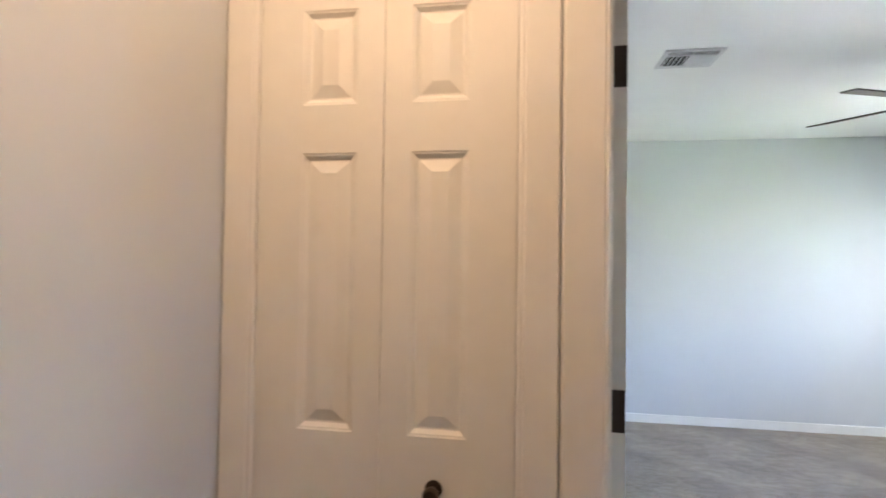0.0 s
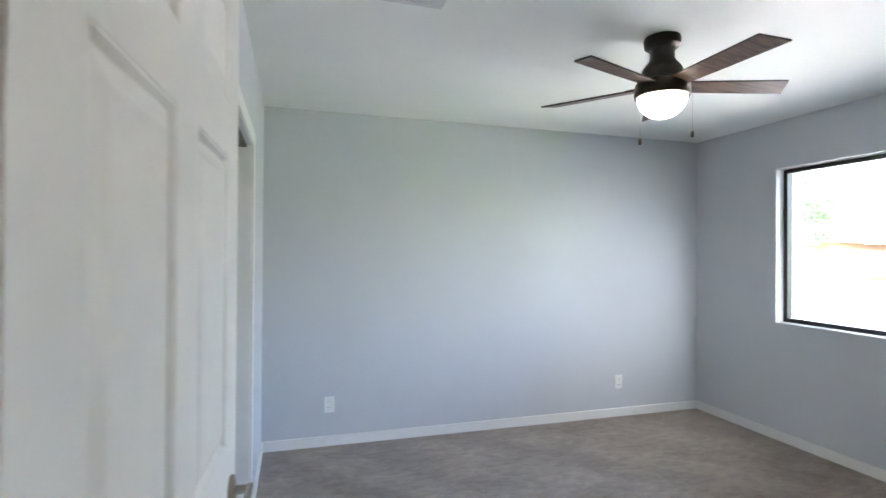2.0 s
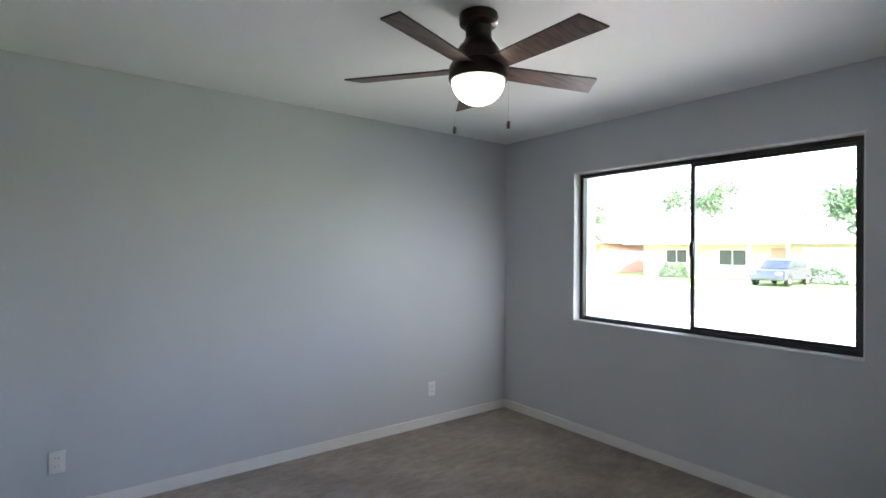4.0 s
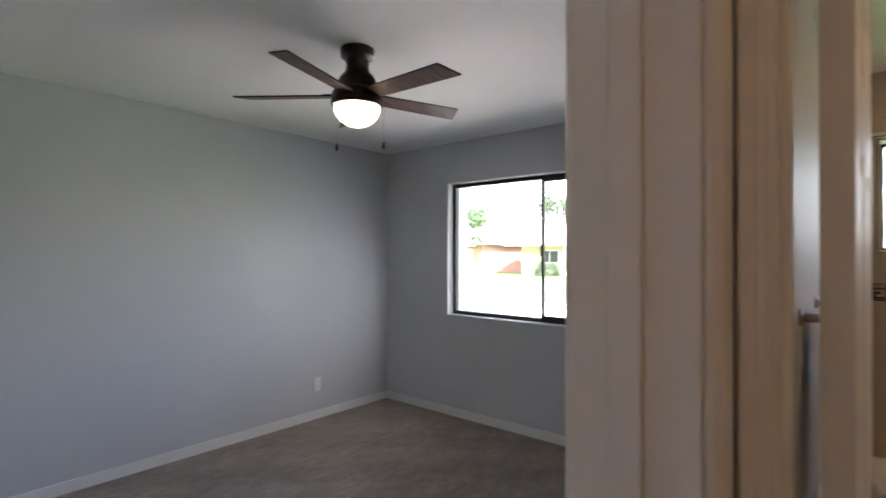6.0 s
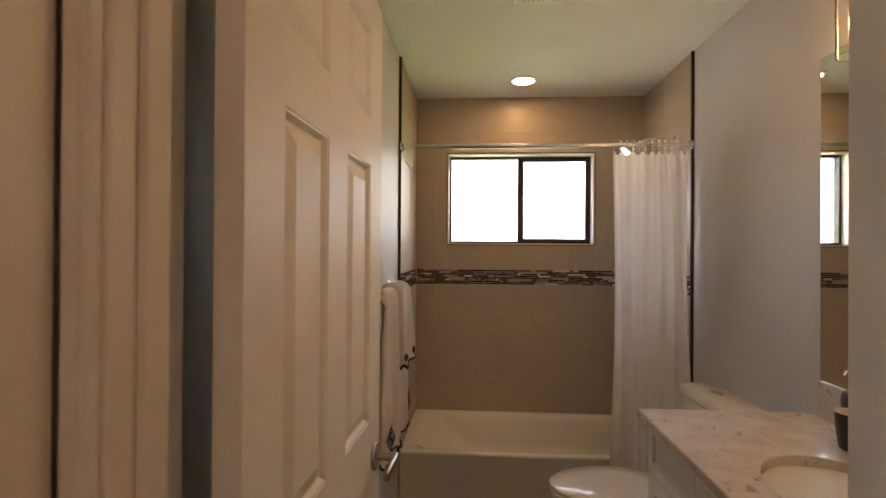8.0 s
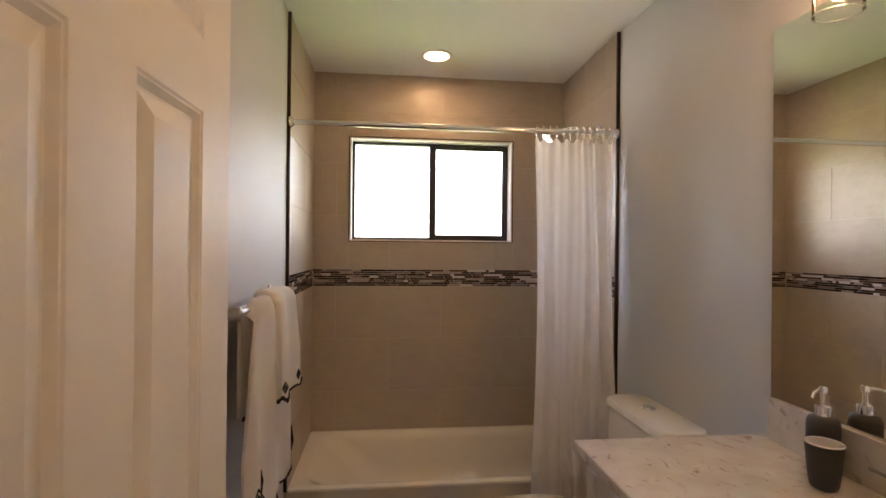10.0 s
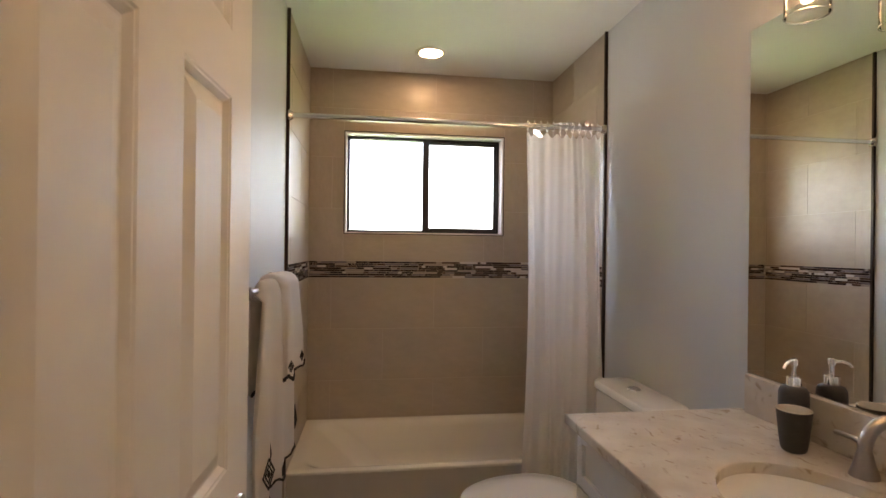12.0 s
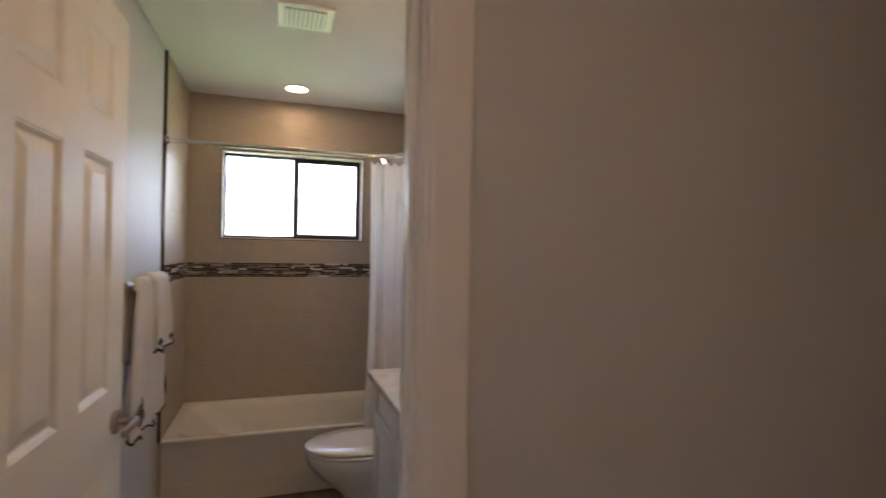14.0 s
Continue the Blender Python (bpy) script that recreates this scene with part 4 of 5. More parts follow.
hd.transform(pose(-0.40, TY0 + 0.215, 2.008, -130, 0, 0))
part("head", hd, CHROME, shower, smooth=True)

# bronze strips where the tiles end
structure("trim_tile_left", boxes((TX - 0.012, TX - 0.001, TY1 - 0.004, BATH_Y1 + 0.001, RIM + 0.002, H)), BRONZE, "bronze tile edge trim", "trim")
structure("trim_tile_right", boxes((TX - 0.012, TX - 0.001, BATH_Y0 - 0.001, TY0 + 0.004, RIM + 0.002, H)), BRONZE, "bronze tile edge trim", "trim")
wall_left = structure("wall_tiled_left", boxes((TX, BX, TY1 + 0.0016, BATH_Y1 + 0.0005, 0.0, H)), GROUT, "beige tiled side wall of the tub", "wall")
wall_right = structure("wall_tiled_right", boxes((TX, BX, BATH_Y0 - 0.0005, TY0 - 0.0016, 0.0, H)), GROUT, "beige tiled side wall of the tub", "wall")

# recessed lamp and fan grille in the ceiling
LX, LY = -0.215, -4.149
down = thing("recessed_light", (LX, LY, H), "round recessed ceiling light, lit warm white", "recessed light")
part("trim_ring", lathe([(0.062, H - 0.004), (0.064, H - 0.007), (0.082, H - 0.005), (0.086, H)], (LX, LY, 0), 44), PLASTIC, down, "white trim ring", smooth=True)
part("lens", lathe([(0.063, H - 0.0045), (0.03, H - 0.0055), (0, H - 0.006)], (LX, LY, 0), 44), LAMP_DISC, down, "glowing lens", smooth=True)

EX0, EX1, EY0, EY1 = -1.375, -1.175, -4.245, -4.045
ex = thing("exhaust_fan", ((EX0 + EX1) / 2, (EY0 + EY1) / 2, H), "white plastic bathroom exhaust fan grille", "exhaust fan")
part("grille_plate", boxes((EX0 - 0.02, EX1 + 0.02, EY0 - 0.02, EY1 + 0.02, H - 0.014, H), bevel=0.005), PLASTIC, ex)
# flat sheet whose darker colour stands in for shade behind the slats
part("slot_shade_sheet", boxes((EX0 + 0.012, EX1 - 0.012, EY0 + 0.012, EY1 - 0.012, H - 0.0165, H - 0.0145)), SLOT_SHADE, ex)
for i in range(9):
    yy = EY0 + 0.022 + i * (EY1 - EY0 - 0.044) / 8
    part("slat", boxes((EX0 + 0.014, EX1 - 0.014, yy - 0.005, yy + 0.005, H - 0.021, H - 0.0168), bevel=0.001), PLASTIC, ex)

# ---------------------------------------------------------------- vanity
VA0, VA1, VF, CT = -2.63, -1.516, -4.407, 0.912
BASE_F = VF - 0.028
vanity = thing("vanity_cabinet", ((VA0 + VA1) / 2, -4.70, 0.002), "white shaker bathroom vanity cabinet", "vanity")
part("carcass", boxes((VA0 + 0.004, VA1 - 0.020, BATH_Y0, BASE_F - 0.02, 0.10, CT - 0.0255), bevel=0.001), CABINET, vanity)
part("toe_kick", boxes((VA0 + 0.004, VA1 - 0.020, BATH_Y0, BASE_F - 0.08, 0.003, 0.0995)), CABINET, vanity)


def shaker(x0, x1, z0, z1, nm):
    """A shaker front: flat frame round a sunk panel."""
    y = BASE_F - 0.019
    w = 0.052 if z1 - z0 > 0.2 else 0.034
    f = boxes((x0, x0 + w, y, y + 0.019, z0, z1), (x1 - w, x1, y, y + 0.019, z0, z1), (x0 + w, x1 - w, y, y + 0.019, z0, z0 + w), (x0 + w, x1 - w, y, y + 0.019, z1 - w, z1), bevel=0.0012)
    d = part(nm, f, CABINET, vanity)
    part("panel", boxes((x0 + w - 0.002, x1 - w + 0.002, y + 0.0005, y + 0.009, z0 + w - 0.002, z1 - w + 0.002)), CABINET, d)
    return d


xs = [VA1 - 0.022, -1.885, -2.250, VA0 + 0.008]
for a, b in zip(xs, xs[1:]):
    shaker(b + 0.003, a - 0.003, 0.725, 0.880, "drawer_front")
    shaker(b + 0.003, a - 0.003, 0.105, 0.719, "cabinet_door")

# countertop with an oval cut-out, backsplash
SKX, SKY_, SRX, SRY = -2.092, -4.687, 0.216, 0.168


def counter_mesh():
    bm = bmesh.new()
    n = 48
    x0, x1, y0, y1 = VA0, VA1, BATH_Y0 + 0.0005, VF
    zs = (CT - 0.025, CT)
    outer, inner = {}, {}
    for z in zs:
        o, i_ = [], []
        for k in range(n):
            a = 2 * math.pi * k / n
            dx, dy = math.cos(a), math.sin(a)
            i_.append(bm.verts.new((SKX + SRX * dx, SKY_ + SRY * dy, z)))
            lim = min(((x1 - SKX) / dx if dx > 1e-6 else (x0 - SKX) / dx if dx < -1e-6 else 9), ((y1 - SKY_) / dy if dy > 1e-6 else (y0 - SKY_) / dy if dy < -1e-6 else 9))
            o.append(bm.verts.new((SKX + lim * dx, SKY_ + lim * dy, z)))
        outer[z], inner[z] = o, i_
    corners = [(x1, y1), (x0, y1), (x0, y0), (x1, y0)]
    for z in zs:
        for cx, cy in corners:
            best = min(outer[z], key=lambda v: (v.co.x - cx) ** 2 + (v.co.y - cy) ** 2)
            best.co.x, best.co.y = cx, cy
    for k in range(n):
        j = (k + 1) % n
        bm.faces.new((outer[zs[1]][k], outer[zs[1]][j], inner[zs[1]][j], inner[zs[1]][k]))
        bm.faces.new((outer[zs[0]][k], inner[zs[0]][k], inner[zs[0]][j], outer[zs[0]][j]))
        bm.faces.new((outer[zs[0]][k], outer[zs[0]][j], outer[zs[1]][j], outer[zs[1]][k]))
        bm.faces.new((inner[zs[0]][k], inner[zs[1]][k], inner[zs[1]][j], inner[zs[0]][j]))
    bmesh.ops.recalc_face_normals(bm, faces=bm.faces)
    top = [e for e in bm.edges if all(abs(v.co.z - CT) < 1e-6 for v in e.verts) and len(e.link_faces) == 2 and any(abs(f.normal.z) < 0.5 for f in e.link_faces)]
    bmesh.ops.bevel(bm, geom=top, offset=0.002, segments=2, affect="EDGES")
    return bm


counter = thing("countertop", ((VA0 + VA1) / 2, -4.69, CT - 0.025), "cream quartz vanity countertop with brown flecks", "countertop")
part("slab", counter_mesh(), QUARTZ, counter)
part("backsplash", boxes((VA0, VA1 - 0.036, BATH_Y0 + 0.0005, BATH_Y0 + 0.020, CT + 0.0005, CT + 0.112), bevel=0.0015), QUARTZ, counter)
sink = thing("sink", (SKX, SKY_, 0.76), "white oval undermount porcelain sink", "sink")
prof = [(1.02, CT - 0.0258), (1.0, CT - 0.027), (0.985, CT - 0.05), (0.93, CT - 0.09), (0.78, CT - 0.125), (0.45, CT - 0.14), (0.1, CT - 0.144), (0, CT - 0.144)]
part("bowl", lathe([(r, z) for r, z in prof], (SKX, SKY_, 0), 48, SRX, SRY), BISQUE, sink, smooth=True)
part("drain", lathe([(0, 0.003), (0.018, 0.003), (0.021, 0), (0, 0)], (SKX, SKY_, CT - 0.1435), 20), CHROME, sink, "chrome drain", smooth=True)

# faucet
QX, QY = -2.068, -4.888
faucet = thing("faucet", (QX, QY, CT), "brushed nickel widespread faucet", "faucet")
part("spout_base", lathe([(0, 0), (0.026, 0), (0.026, 0.006), (0.020, 0.016), (0.015, 0.05), (0.0135, 0.09), (0, 0.09)], (QX, QY, CT + 0.0005), 28), NICKEL, faucet, smooth=True)
arc = [(QX, QY, CT + 0.085)] + [(QX, QY + 0.055 - 0.055 * math.cos(t), CT + 0.10 + 0.052 * math.sin(t)) for t in (math.pi * k / 9 for k in range(10))]
part("spout", tube(arc, 0.0125, 16, radii=[0.0135, 0.0135, 0.0135, 0.0135, 0.013, 0.0128, 0.0125, 0.0122, 0.012, 0.0118, 0.0116]), NICKEL, faucet, smooth=True)
for s in (-1, 1):
    hx = QX + s * 0.098
    hb = part("handle_base", lathe([(0, 0), (0.027, 0), (0.0265, 0.006), (0.021, 0.020), (0.0145, 0.048), (0.0125, 0.058), (0.0135, 0.066), (0.009, 0.074), (0, 0.076)], (hx, QY, CT + 0.0005), 28), NICKEL,
              faucet, smooth=True)
    part("handle_lever", tube([(hx, QY, CT + 0.066), (hx + s * 0.025, QY - 0.006, CT + 0.069), (hx + s * 0.058, QY - 0.014, CT + 0.066), (hx + s * 0.086, QY - 0.020, CT + 0.063)], 0.006, 12,
                              radii=[0.0075, 0.0065, 0.0055, 0.0058]), NICKEL, hb, smooth=True)

# tumbler and soap bottle
CUX, CUY = -1.832, -4.850
cup = thing("tumbler", (CUX, CUY, CT), "charcoal ceramic tumbler with cream inside", "tumbler")
part("cup_body", lathe([(0, 0.0005), (0.020, 0.0005), (0.0245, 0.003), (0.0275, 0.010), (0.0315, 0.040), (0.0355, 0.080), (0.0372, 0.098)], (CUX, CUY, CT), 36), CUP, cup, smooth=True)
part("cup_lining", lathe([(0.0372, 0.0981), (0.0370, 0.1000), (0.0355, 0.1008), (0.0340, 0.0995), (0.0325, 0.080), (0.027, 0.030), (0.020, 0.010), (0, 0.008)], (CUX, CUY, CT), 36), CUP_IN, cup,
     "cream glazed rim and inside", smooth=True)
bx_, by_ = -1.770, -4.906
soap = thing("soap_dispenser", (bx_, by_, CT), "charcoal ceramic soap bottle with chrome pump", "soap dispenser")
part("bottle", lathe([(0, 0.0005), (0.026, 0.0005), (0.029, 0.004), (0.0305, 0.020), (0.0330, 0.060), (0.0335, 0.110), (0.0325, 0.124), (0.028, 0.133), (0.019, 0.137), (0, 0.138)], (bx_, by_, CT), 36),
     CUP, soap, smooth=True)
pump = part("pump_collar", lathe([(0, 0.1375), (0.0165, 0.1378), (0.0168, 0.156), (0.0155, 0.159), (0.008, 0.160), (0, 0.160)], (bx_, by_, CT), 28), CHROME, soap, "chrome pump", smooth=True)
part("pump_stem", lathe([(0, 0.1595), (0.0055, 0.1598), (0.0055, 0.186), (0.0085, 0.188), (0.009, 0.200), (0.007, 0.2035), (0, 0.204)], (bx_, by_, CT), 20), CHROME, pump, smooth=True)
part("pump_spout", tube([(bx_, by_, CT + 0.196), (bx_ - 0.008, by_ + 0.022, CT + 0.197), (bx_ - 0.013, by_ + 0.036, CT + 0.193), (bx_ - 0.015, by_ + 0.042, CT + 0.184)], 0.005, 12,
                        radii=[0.0055, 0.0042, 0.0038, 0.0034]), CHROME, pump, smooth=True)

# mirror and lamp over the vanity
mirror = thing("mirror", (-2.1, BATH_Y0, 1.035), "large frameless wall mirror over the vanity", "mirror")
part("mirror_glass", boxes((-2.628, -1.545, BATH_Y0 + 0.0005, BATH_Y0 + 0.006, 1.0275, 2.040), bevel=0.0015), MIRROR, mirror)
part("mirror_channel", boxes((-2.628, -1.545, BATH_Y0 + 0.0005, BATH_Y0 + 0.009, 1.0250, 1.0272)), CHROME, mirror, "thin chrome bottom channel")
sconce = thing("vanity_light", (-2.09, BATH_Y0, 2.12), "three-light vanity fixture with clear glass cylinder shades", "wall light")
LYY, LZ = -4.833, 1.966
part("back_plate", boxes((-2.38, -1.80, BATH_Y0 + 0.0005, BATH_Y0 + 0.022, 2.085, 2.205), bevel=0.004), NICKEL, sconce)
for lx in (-1.873, -2.10, -2.327):
    arm = part("arm", tube([(lx, BATH_Y0 + 0.02, LZ + 0.145), (lx, LYY, LZ + 0.145)], 0.009, 12), NICKEL, sconce, smooth=True)
    part("socket", lathe([(0, 0.155), (0.020, 0.155), (0.022, 0.150), (0.022, 0.118), (0, 0.118)], (lx, LYY, LZ), 24), NICKEL, arm, smooth=True)
    sh = part("glass_shade", lathe([(0.020, 0.130), (0.041, 0.130), (0.045, 0.124), (0.045, -0.040)], (lx, LYY, LZ), 40), SHADE, arm,
              "clear glass cylinder shade", smooth=True)
    sh.visible_shadow = False
    rim = [(lx + 0.045 * math.cos(t), LYY + 0.045 * math.sin(t), LZ - 0.040) for t in (2 * math.pi * k / 40 for k in range(41))]
    part("glass_rim", tube(rim, 0.0016, 8), SHADE_RIM, sh, smooth=True)
    part("bulb", lathe([(0, -0.012), (0.010, -0.009), (0.0165, 0.008), (0.017, 0.060), (0.013, 0.090), (0.010, 0.118), (0, 0.118)], (lx, LYY, LZ), 24), LAMP_BULB, arm, "glowing tubular bulb", smooth=True)

# ---------------------------------------------------------------- toilet
TXC = -1.055
toilet = thing("toilet", (TXC, -4.60, 0.002), "white two-piece porcelain toilet, lid closed", "toilet")


def oval(bm, cx, cy, rx, ry0, ry1, z, n=36):
    """A ring whose front half (towards +y) is longer than its back half."""
    return [bm.verts.new((cx + rx * math.cos(a), cy + (ry1 if math.sin(a) > 0 else ry0) * math.sin(a), z)) for a in (2 * math.pi * k / n for k in range(n))]


def skin(bm, loops, cap0=True, cap1=True):
    for a, b in zip(loops, loops[1:]):
        for i in range(len(a)):
            bm.faces.new((a[i], a[(i + 1) % len(a)], b[(i + 1) % len(a)], b[i]))
    if cap0:
        bm.faces.new(loops[0])
    if cap1:
        bm.faces.new(loops[-1])
    bmesh.ops.recalc_face_normals(bm, faces=bm.faces)
    return bm


bm = bmesh.new()
part("bowl", skin(bm, [oval(bm, TXC, -4.60, 0.115, 0.22, 0.20, 0.003), oval(bm, TXC, -4.60, 0.118, 0.22, 0.205, 0.060), oval(bm, TXC, -4.58, 0.120, 0.22, 0.20, 0.191),
                       oval(bm, TXC, -4.52, 0.150, 0.24, 0.25, 0.286), oval(bm, TXC, -4.49, 0.178, 0.22, 0.285, 0.360), oval(bm, TXC, -4.485, 0.182, 0.22, 0.288, 0.398),
                       oval(bm, TXC, -4.485, 0.178, 0.22, 0.284, 0.411)]), PORCELAIN, toilet, smooth=True)
bm = bmesh.new()
part("seat", skin(bm, [oval(bm, TXC, -4.485, 0.180, 0.20, 0.287, 0.412), oval(bm, TXC, -4.485, 0.185, 0.20, 0.293, 0.418), oval(bm, TXC, -4.485, 0.185, 0.20, 0.293, 0.426),
                       oval(bm, TXC, -4.485, 0.180, 0.20, 0.288, 0.431)]), PORCELAIN, toilet, "white toilet seat", smooth=True)
bm = bmesh.new()
part("lid", skin(bm, [oval(bm, TXC, -4.485, 0.178, 0.20, 0.287, 0.434), oval(bm, TXC, -4.485, 0.184, 0.20, 0.294, 0.438), oval(bm, TXC, -4.485, 0.184, 0.20, 0.294, 0.446),
                      oval(bm, TXC, -4.485, 0.172, 0.19, 0.280, 0.454), oval(bm, TXC, -4.485, 0.10, 0.11, 0.17, 0.458)]), PORCELAIN, toilet, "closed white lid", smooth=True)
tank = bmesh.new()
box(tank, TXC - 0.248, TXC + 0.185, BATH_Y0 + 0.012, -4.795, 0.36, 0.803, bevel=0.025, seg=4)
part("tank", tank, PORCELAIN, toilet, smooth=True)
bm = bmesh.new()


def rounded(bm, x0, x1, y0, y1, r, z, n=7):
    return [bm.verts.new((cx + r * math.cos(radians(a0 + 90 * k / n)), cy + r * math.sin(radians(a0 + 90 * k / n)), z))
            for cx, cy, a0 in ((x1 - r, y1 - r, 0), (x0 + r, y1 - r, 90), (x0 + r, y0 + r, 180), (x1 - r, y0 + r, 270)) for k in range(n + 1)]


lx0, lx1, ly0, ly1 = TXC - 0.262, TXC + 0.199, BATH_Y0 + 0.006, -4.782
lid = part("tank_lid", skin(bm, [rounded(bm, lx0 + 0.006, lx1 - 0.006, ly0 + 0.004, ly1 - 0.006, 0.05, 0.804), rounded(bm, lx0, lx1, ly0, ly1, 0.055, 0.810), rounded(bm, lx0, lx1, ly0, ly1, 0.055, 0.830),
                                rounded(bm, lx0 + 0.006, lx1 - 0.006, ly0 + 0.006, ly1 - 0.006, 0.05, 0.838), rounded(bm, lx0 + 0.02, lx1 - 0.02, ly0 + 0.02, ly1 - 0.02, 0.04, 0.841)]), PORCELAIN, toilet, smooth=True)
part("flush_button", lathe([(0, 0.006), (0.026, 0.006), (0.030, 0.003), (0.031, 0), (0, 0)], (TXC, -4.873, 0.8405), 28, 1.0, 0.8), CHROME, lid, "chrome dual flush button", smooth=True)
for s in (-1, 1):
    part("lid_hinge", tube([(TXC + s * 0.075 - 0.02, -4.69, 0.440), (TXC + s * 0.075 + 0.02, -4.69, 0.440)], 0.010, 12), PORCELAIN, toilet, smooth=True)

# ---------------------------------------------------------------- towel bar and towels
BY, BZ = -3.545, 1.262
B0, B1 = -1.575, -0.915
bar = thing("towel_bar", (-1.24, BATH_Y1, BZ), "brushed nickel towel bar on the wall", "towel bar")
part("bar", tube([(B0, BY, BZ), (B1, BY, BZ)], 0.0085, 14), NICKEL, bar, smooth=True)
for x in (B0, B1):
    po = lathe([(0, 0), (0.026, 0), (0.026, 0.006), (0.015, 0.012), (0.012, 0.05), (0.016, 0.062), (0.019, 0.072), (0.016, 0.086), (0, 0.092)], seg=24)
    po.transform(pose(x, BATH_Y1, BZ, 90, 0, 0))
    part("post", po, NICKEL, bar, smooth=True)


def towel_point(a, v, x0, x1, front, flare, thick, lift):
    """A place on the skin of a folded towel: a runs round its section, v from the top over the bar down to its lower edge."""
    c, s = math.cos(a), math.sin(a)
    top = BZ + 0.026 + lift
    down = min(1, v * 1.5)
    left = x0 + (x1 - x0) * flare * (1 - down)
    hx = (x1 - left) / 2
    over = max(0.0, 1 - v / 0.10)                     # the part that lies over the bar
    near = BY - 0.022 - lift - thick * (0.6 + 0.4 * down)
    far = BY - 0.010 + (0.034 + lift) * min(1, over * 3)
    cap = math.sqrt(max(0.0, 1 - over ** 2))
    hy = (far - near) / 2 * (0.25 + 0.75 * cap)
    x = left + hx + hx * math.copysign(abs(c) ** 0.55, c) * (0.97 + 0.03 * cap)
    y = (near + far) / 2 + hy * math.copysign(abs(s) ** 0.75, s)
    fold = 0.5 - 0.5 * s                              # folds on the room side and round the near edge
    y -= fold * (0.004 + 0.010 * v) * math.sin(2.2 * math.pi * (x - x0) / 0.20 + 0.8 * v)
    x -= 0.5 * (1 - c) * (0.010 * v) * math.sin(5.0 * (y - BY) / 0.03 + 1.5)
    z = top - (top - front) * v + 0.007 * v * math.sin(9 * a)
    return Vector((x, y, z))


def towel_mesh(args, back):
    """The folded cloth over the bar with its longer front and a shorter flap on the wall side."""
    bm = bmesh.new()
    n, rows = 64, 34
    vs = [0.10 * (k / 8) ** 1.6 for k in range(9)] + [0.10 + 0.90 * k / rows for k in range(1, rows + 1)]
    skin(bm, [[bm.verts.new(towel_point(2 * math.pi * i / n, v, *args)) for i in range(n)] for v in vs])
    x0, x1, lift = args[0], args[1], args[5]
    loops = []
    for k in range(9):
        z = back + (BZ - back) * k / 8
        loops.append([bm.verts.new((x0 + 0.16 + (x1 - x0 - 0.16) * (0.5 + 0.5 * math.copysign(abs(math.cos(t)) ** 0.5, math.cos(t))),
                                    BY + 0.024 + 0.013 * math.copysign(abs(math.sin(t)) ** 0.7, math.sin(t)), z)) for t in (2 * math.pi * i / 32 for i in range(32))])
    skin(bm, loops)
    bmesh.ops.recalc_face_normals(bm, faces=bm.faces)
    return bm


def border(parent, args):
    """Scalloped black edging along the lower hem."""
    n = 64
    pts = [towel_point(math.pi * (0.82 + 1.1 * i / n), 1.0, *args) + Vector((0, -0.001, 0.005 if i % 4 < 2 else -0.002)) for i in range(n + 1)]
    part("black_edging", tube(pts, 0.0036, 6), STITCH, parent, "black scalloped edging")


def diamonds(parent, spots, size, args):
    """Nested stitched diamonds that lie on the cloth."""
    front, lift = args[2], args[5]
    top = BZ + 0.026 + lift
    for a, z in spots:
        v = (top - z) / (top - front)
        mid = towel_point(a, v, *args)
        along = towel_point(a + 0.06, v, *args) - towel_point(a - 0.06, v, *args)
        along.z = 0
        along.normalize()
        off = Vector((along.y, -along.x, 0))
        off = off if off.y < 0 else -off
        bm = bmesh.new()
        for s0, s1 in ((size, size * 0.84), (size * 0.62, size * 0.48), (size * 0.26, 0.0005)):
            o = [bm.verts.new(mid + off * 0.004 + along * dx * s0 + Vector((0, 0, dz * s0 * 1.35))) for dx, dz in ((1, 0), (0, 1), (-1, 0), (0, -1))]
            i_ = [bm.verts.new(mid + off * 0.004 + along * dx * s1 + Vector((0, 0, dz * s1 * 1.35))) for dx, dz in ((1, 0), (0, 1), (-1, 0), (0, -1))]
            for k in range(4):
                bm.faces.new((o[k], o[(k + 1) % 4], i_[(k + 1) % 4], i_[k]))
        raised = bmesh.ops.extrude_face_region(bm, geom=bm.faces[:])
        for g in raised["geom"]:
            if isinstance(g, bmesh.types.BMVert):
                g.co += off * 0.002
        bmesh.ops.recalc_face_normals(bm, faces=bm.faces)
        part("stitched_diamond", bm, STITCH, parent, "grey stitched diamond")


big_args = (-1.63, -1.12, 0.735, 0.30, 0.033, 0.0)
big = thing("bath_towel", (-1.27, BY, 0.735), "white terry bath towel with dark diamond border", "towel")
part("cloth", towel_mesh(big_args, 0.975), TOWEL, big, smooth=True)
border(big, big_args)
part("black_edging", tube([(-1.475 + 0.01 * i, BY + 0.011, 0.976 + (0.003 if i % 2 else -0.003)) for i in range(24)], 0.0036, 6), STITCH, big, "black scalloped edging")
diamonds(big, ((3.70, 0.810), (4.35, 0.820), (4.75, 0.820), (5.2, 0.825)), 0.030, big_args)
small_args = (-1.40, -1.12, 1.000, 0.16, 0.041, 0.012)
small = thing("hand_towel", (-1.19, BY, 1.0), "white terry hand towel with black edging", "towel")
part("cloth", towel_mesh(small_args, 1.05), TOWEL, small, smooth=True)
border(small, small_args)
diamonds(small, ((3.8, 1.033), (4.8, 1.036)), 0.013, small_args)
gf = thing("wall_outlet", (-1.60, BATH_Y1, 1.17), "white plastic bathroom wall outlet", "outlet")
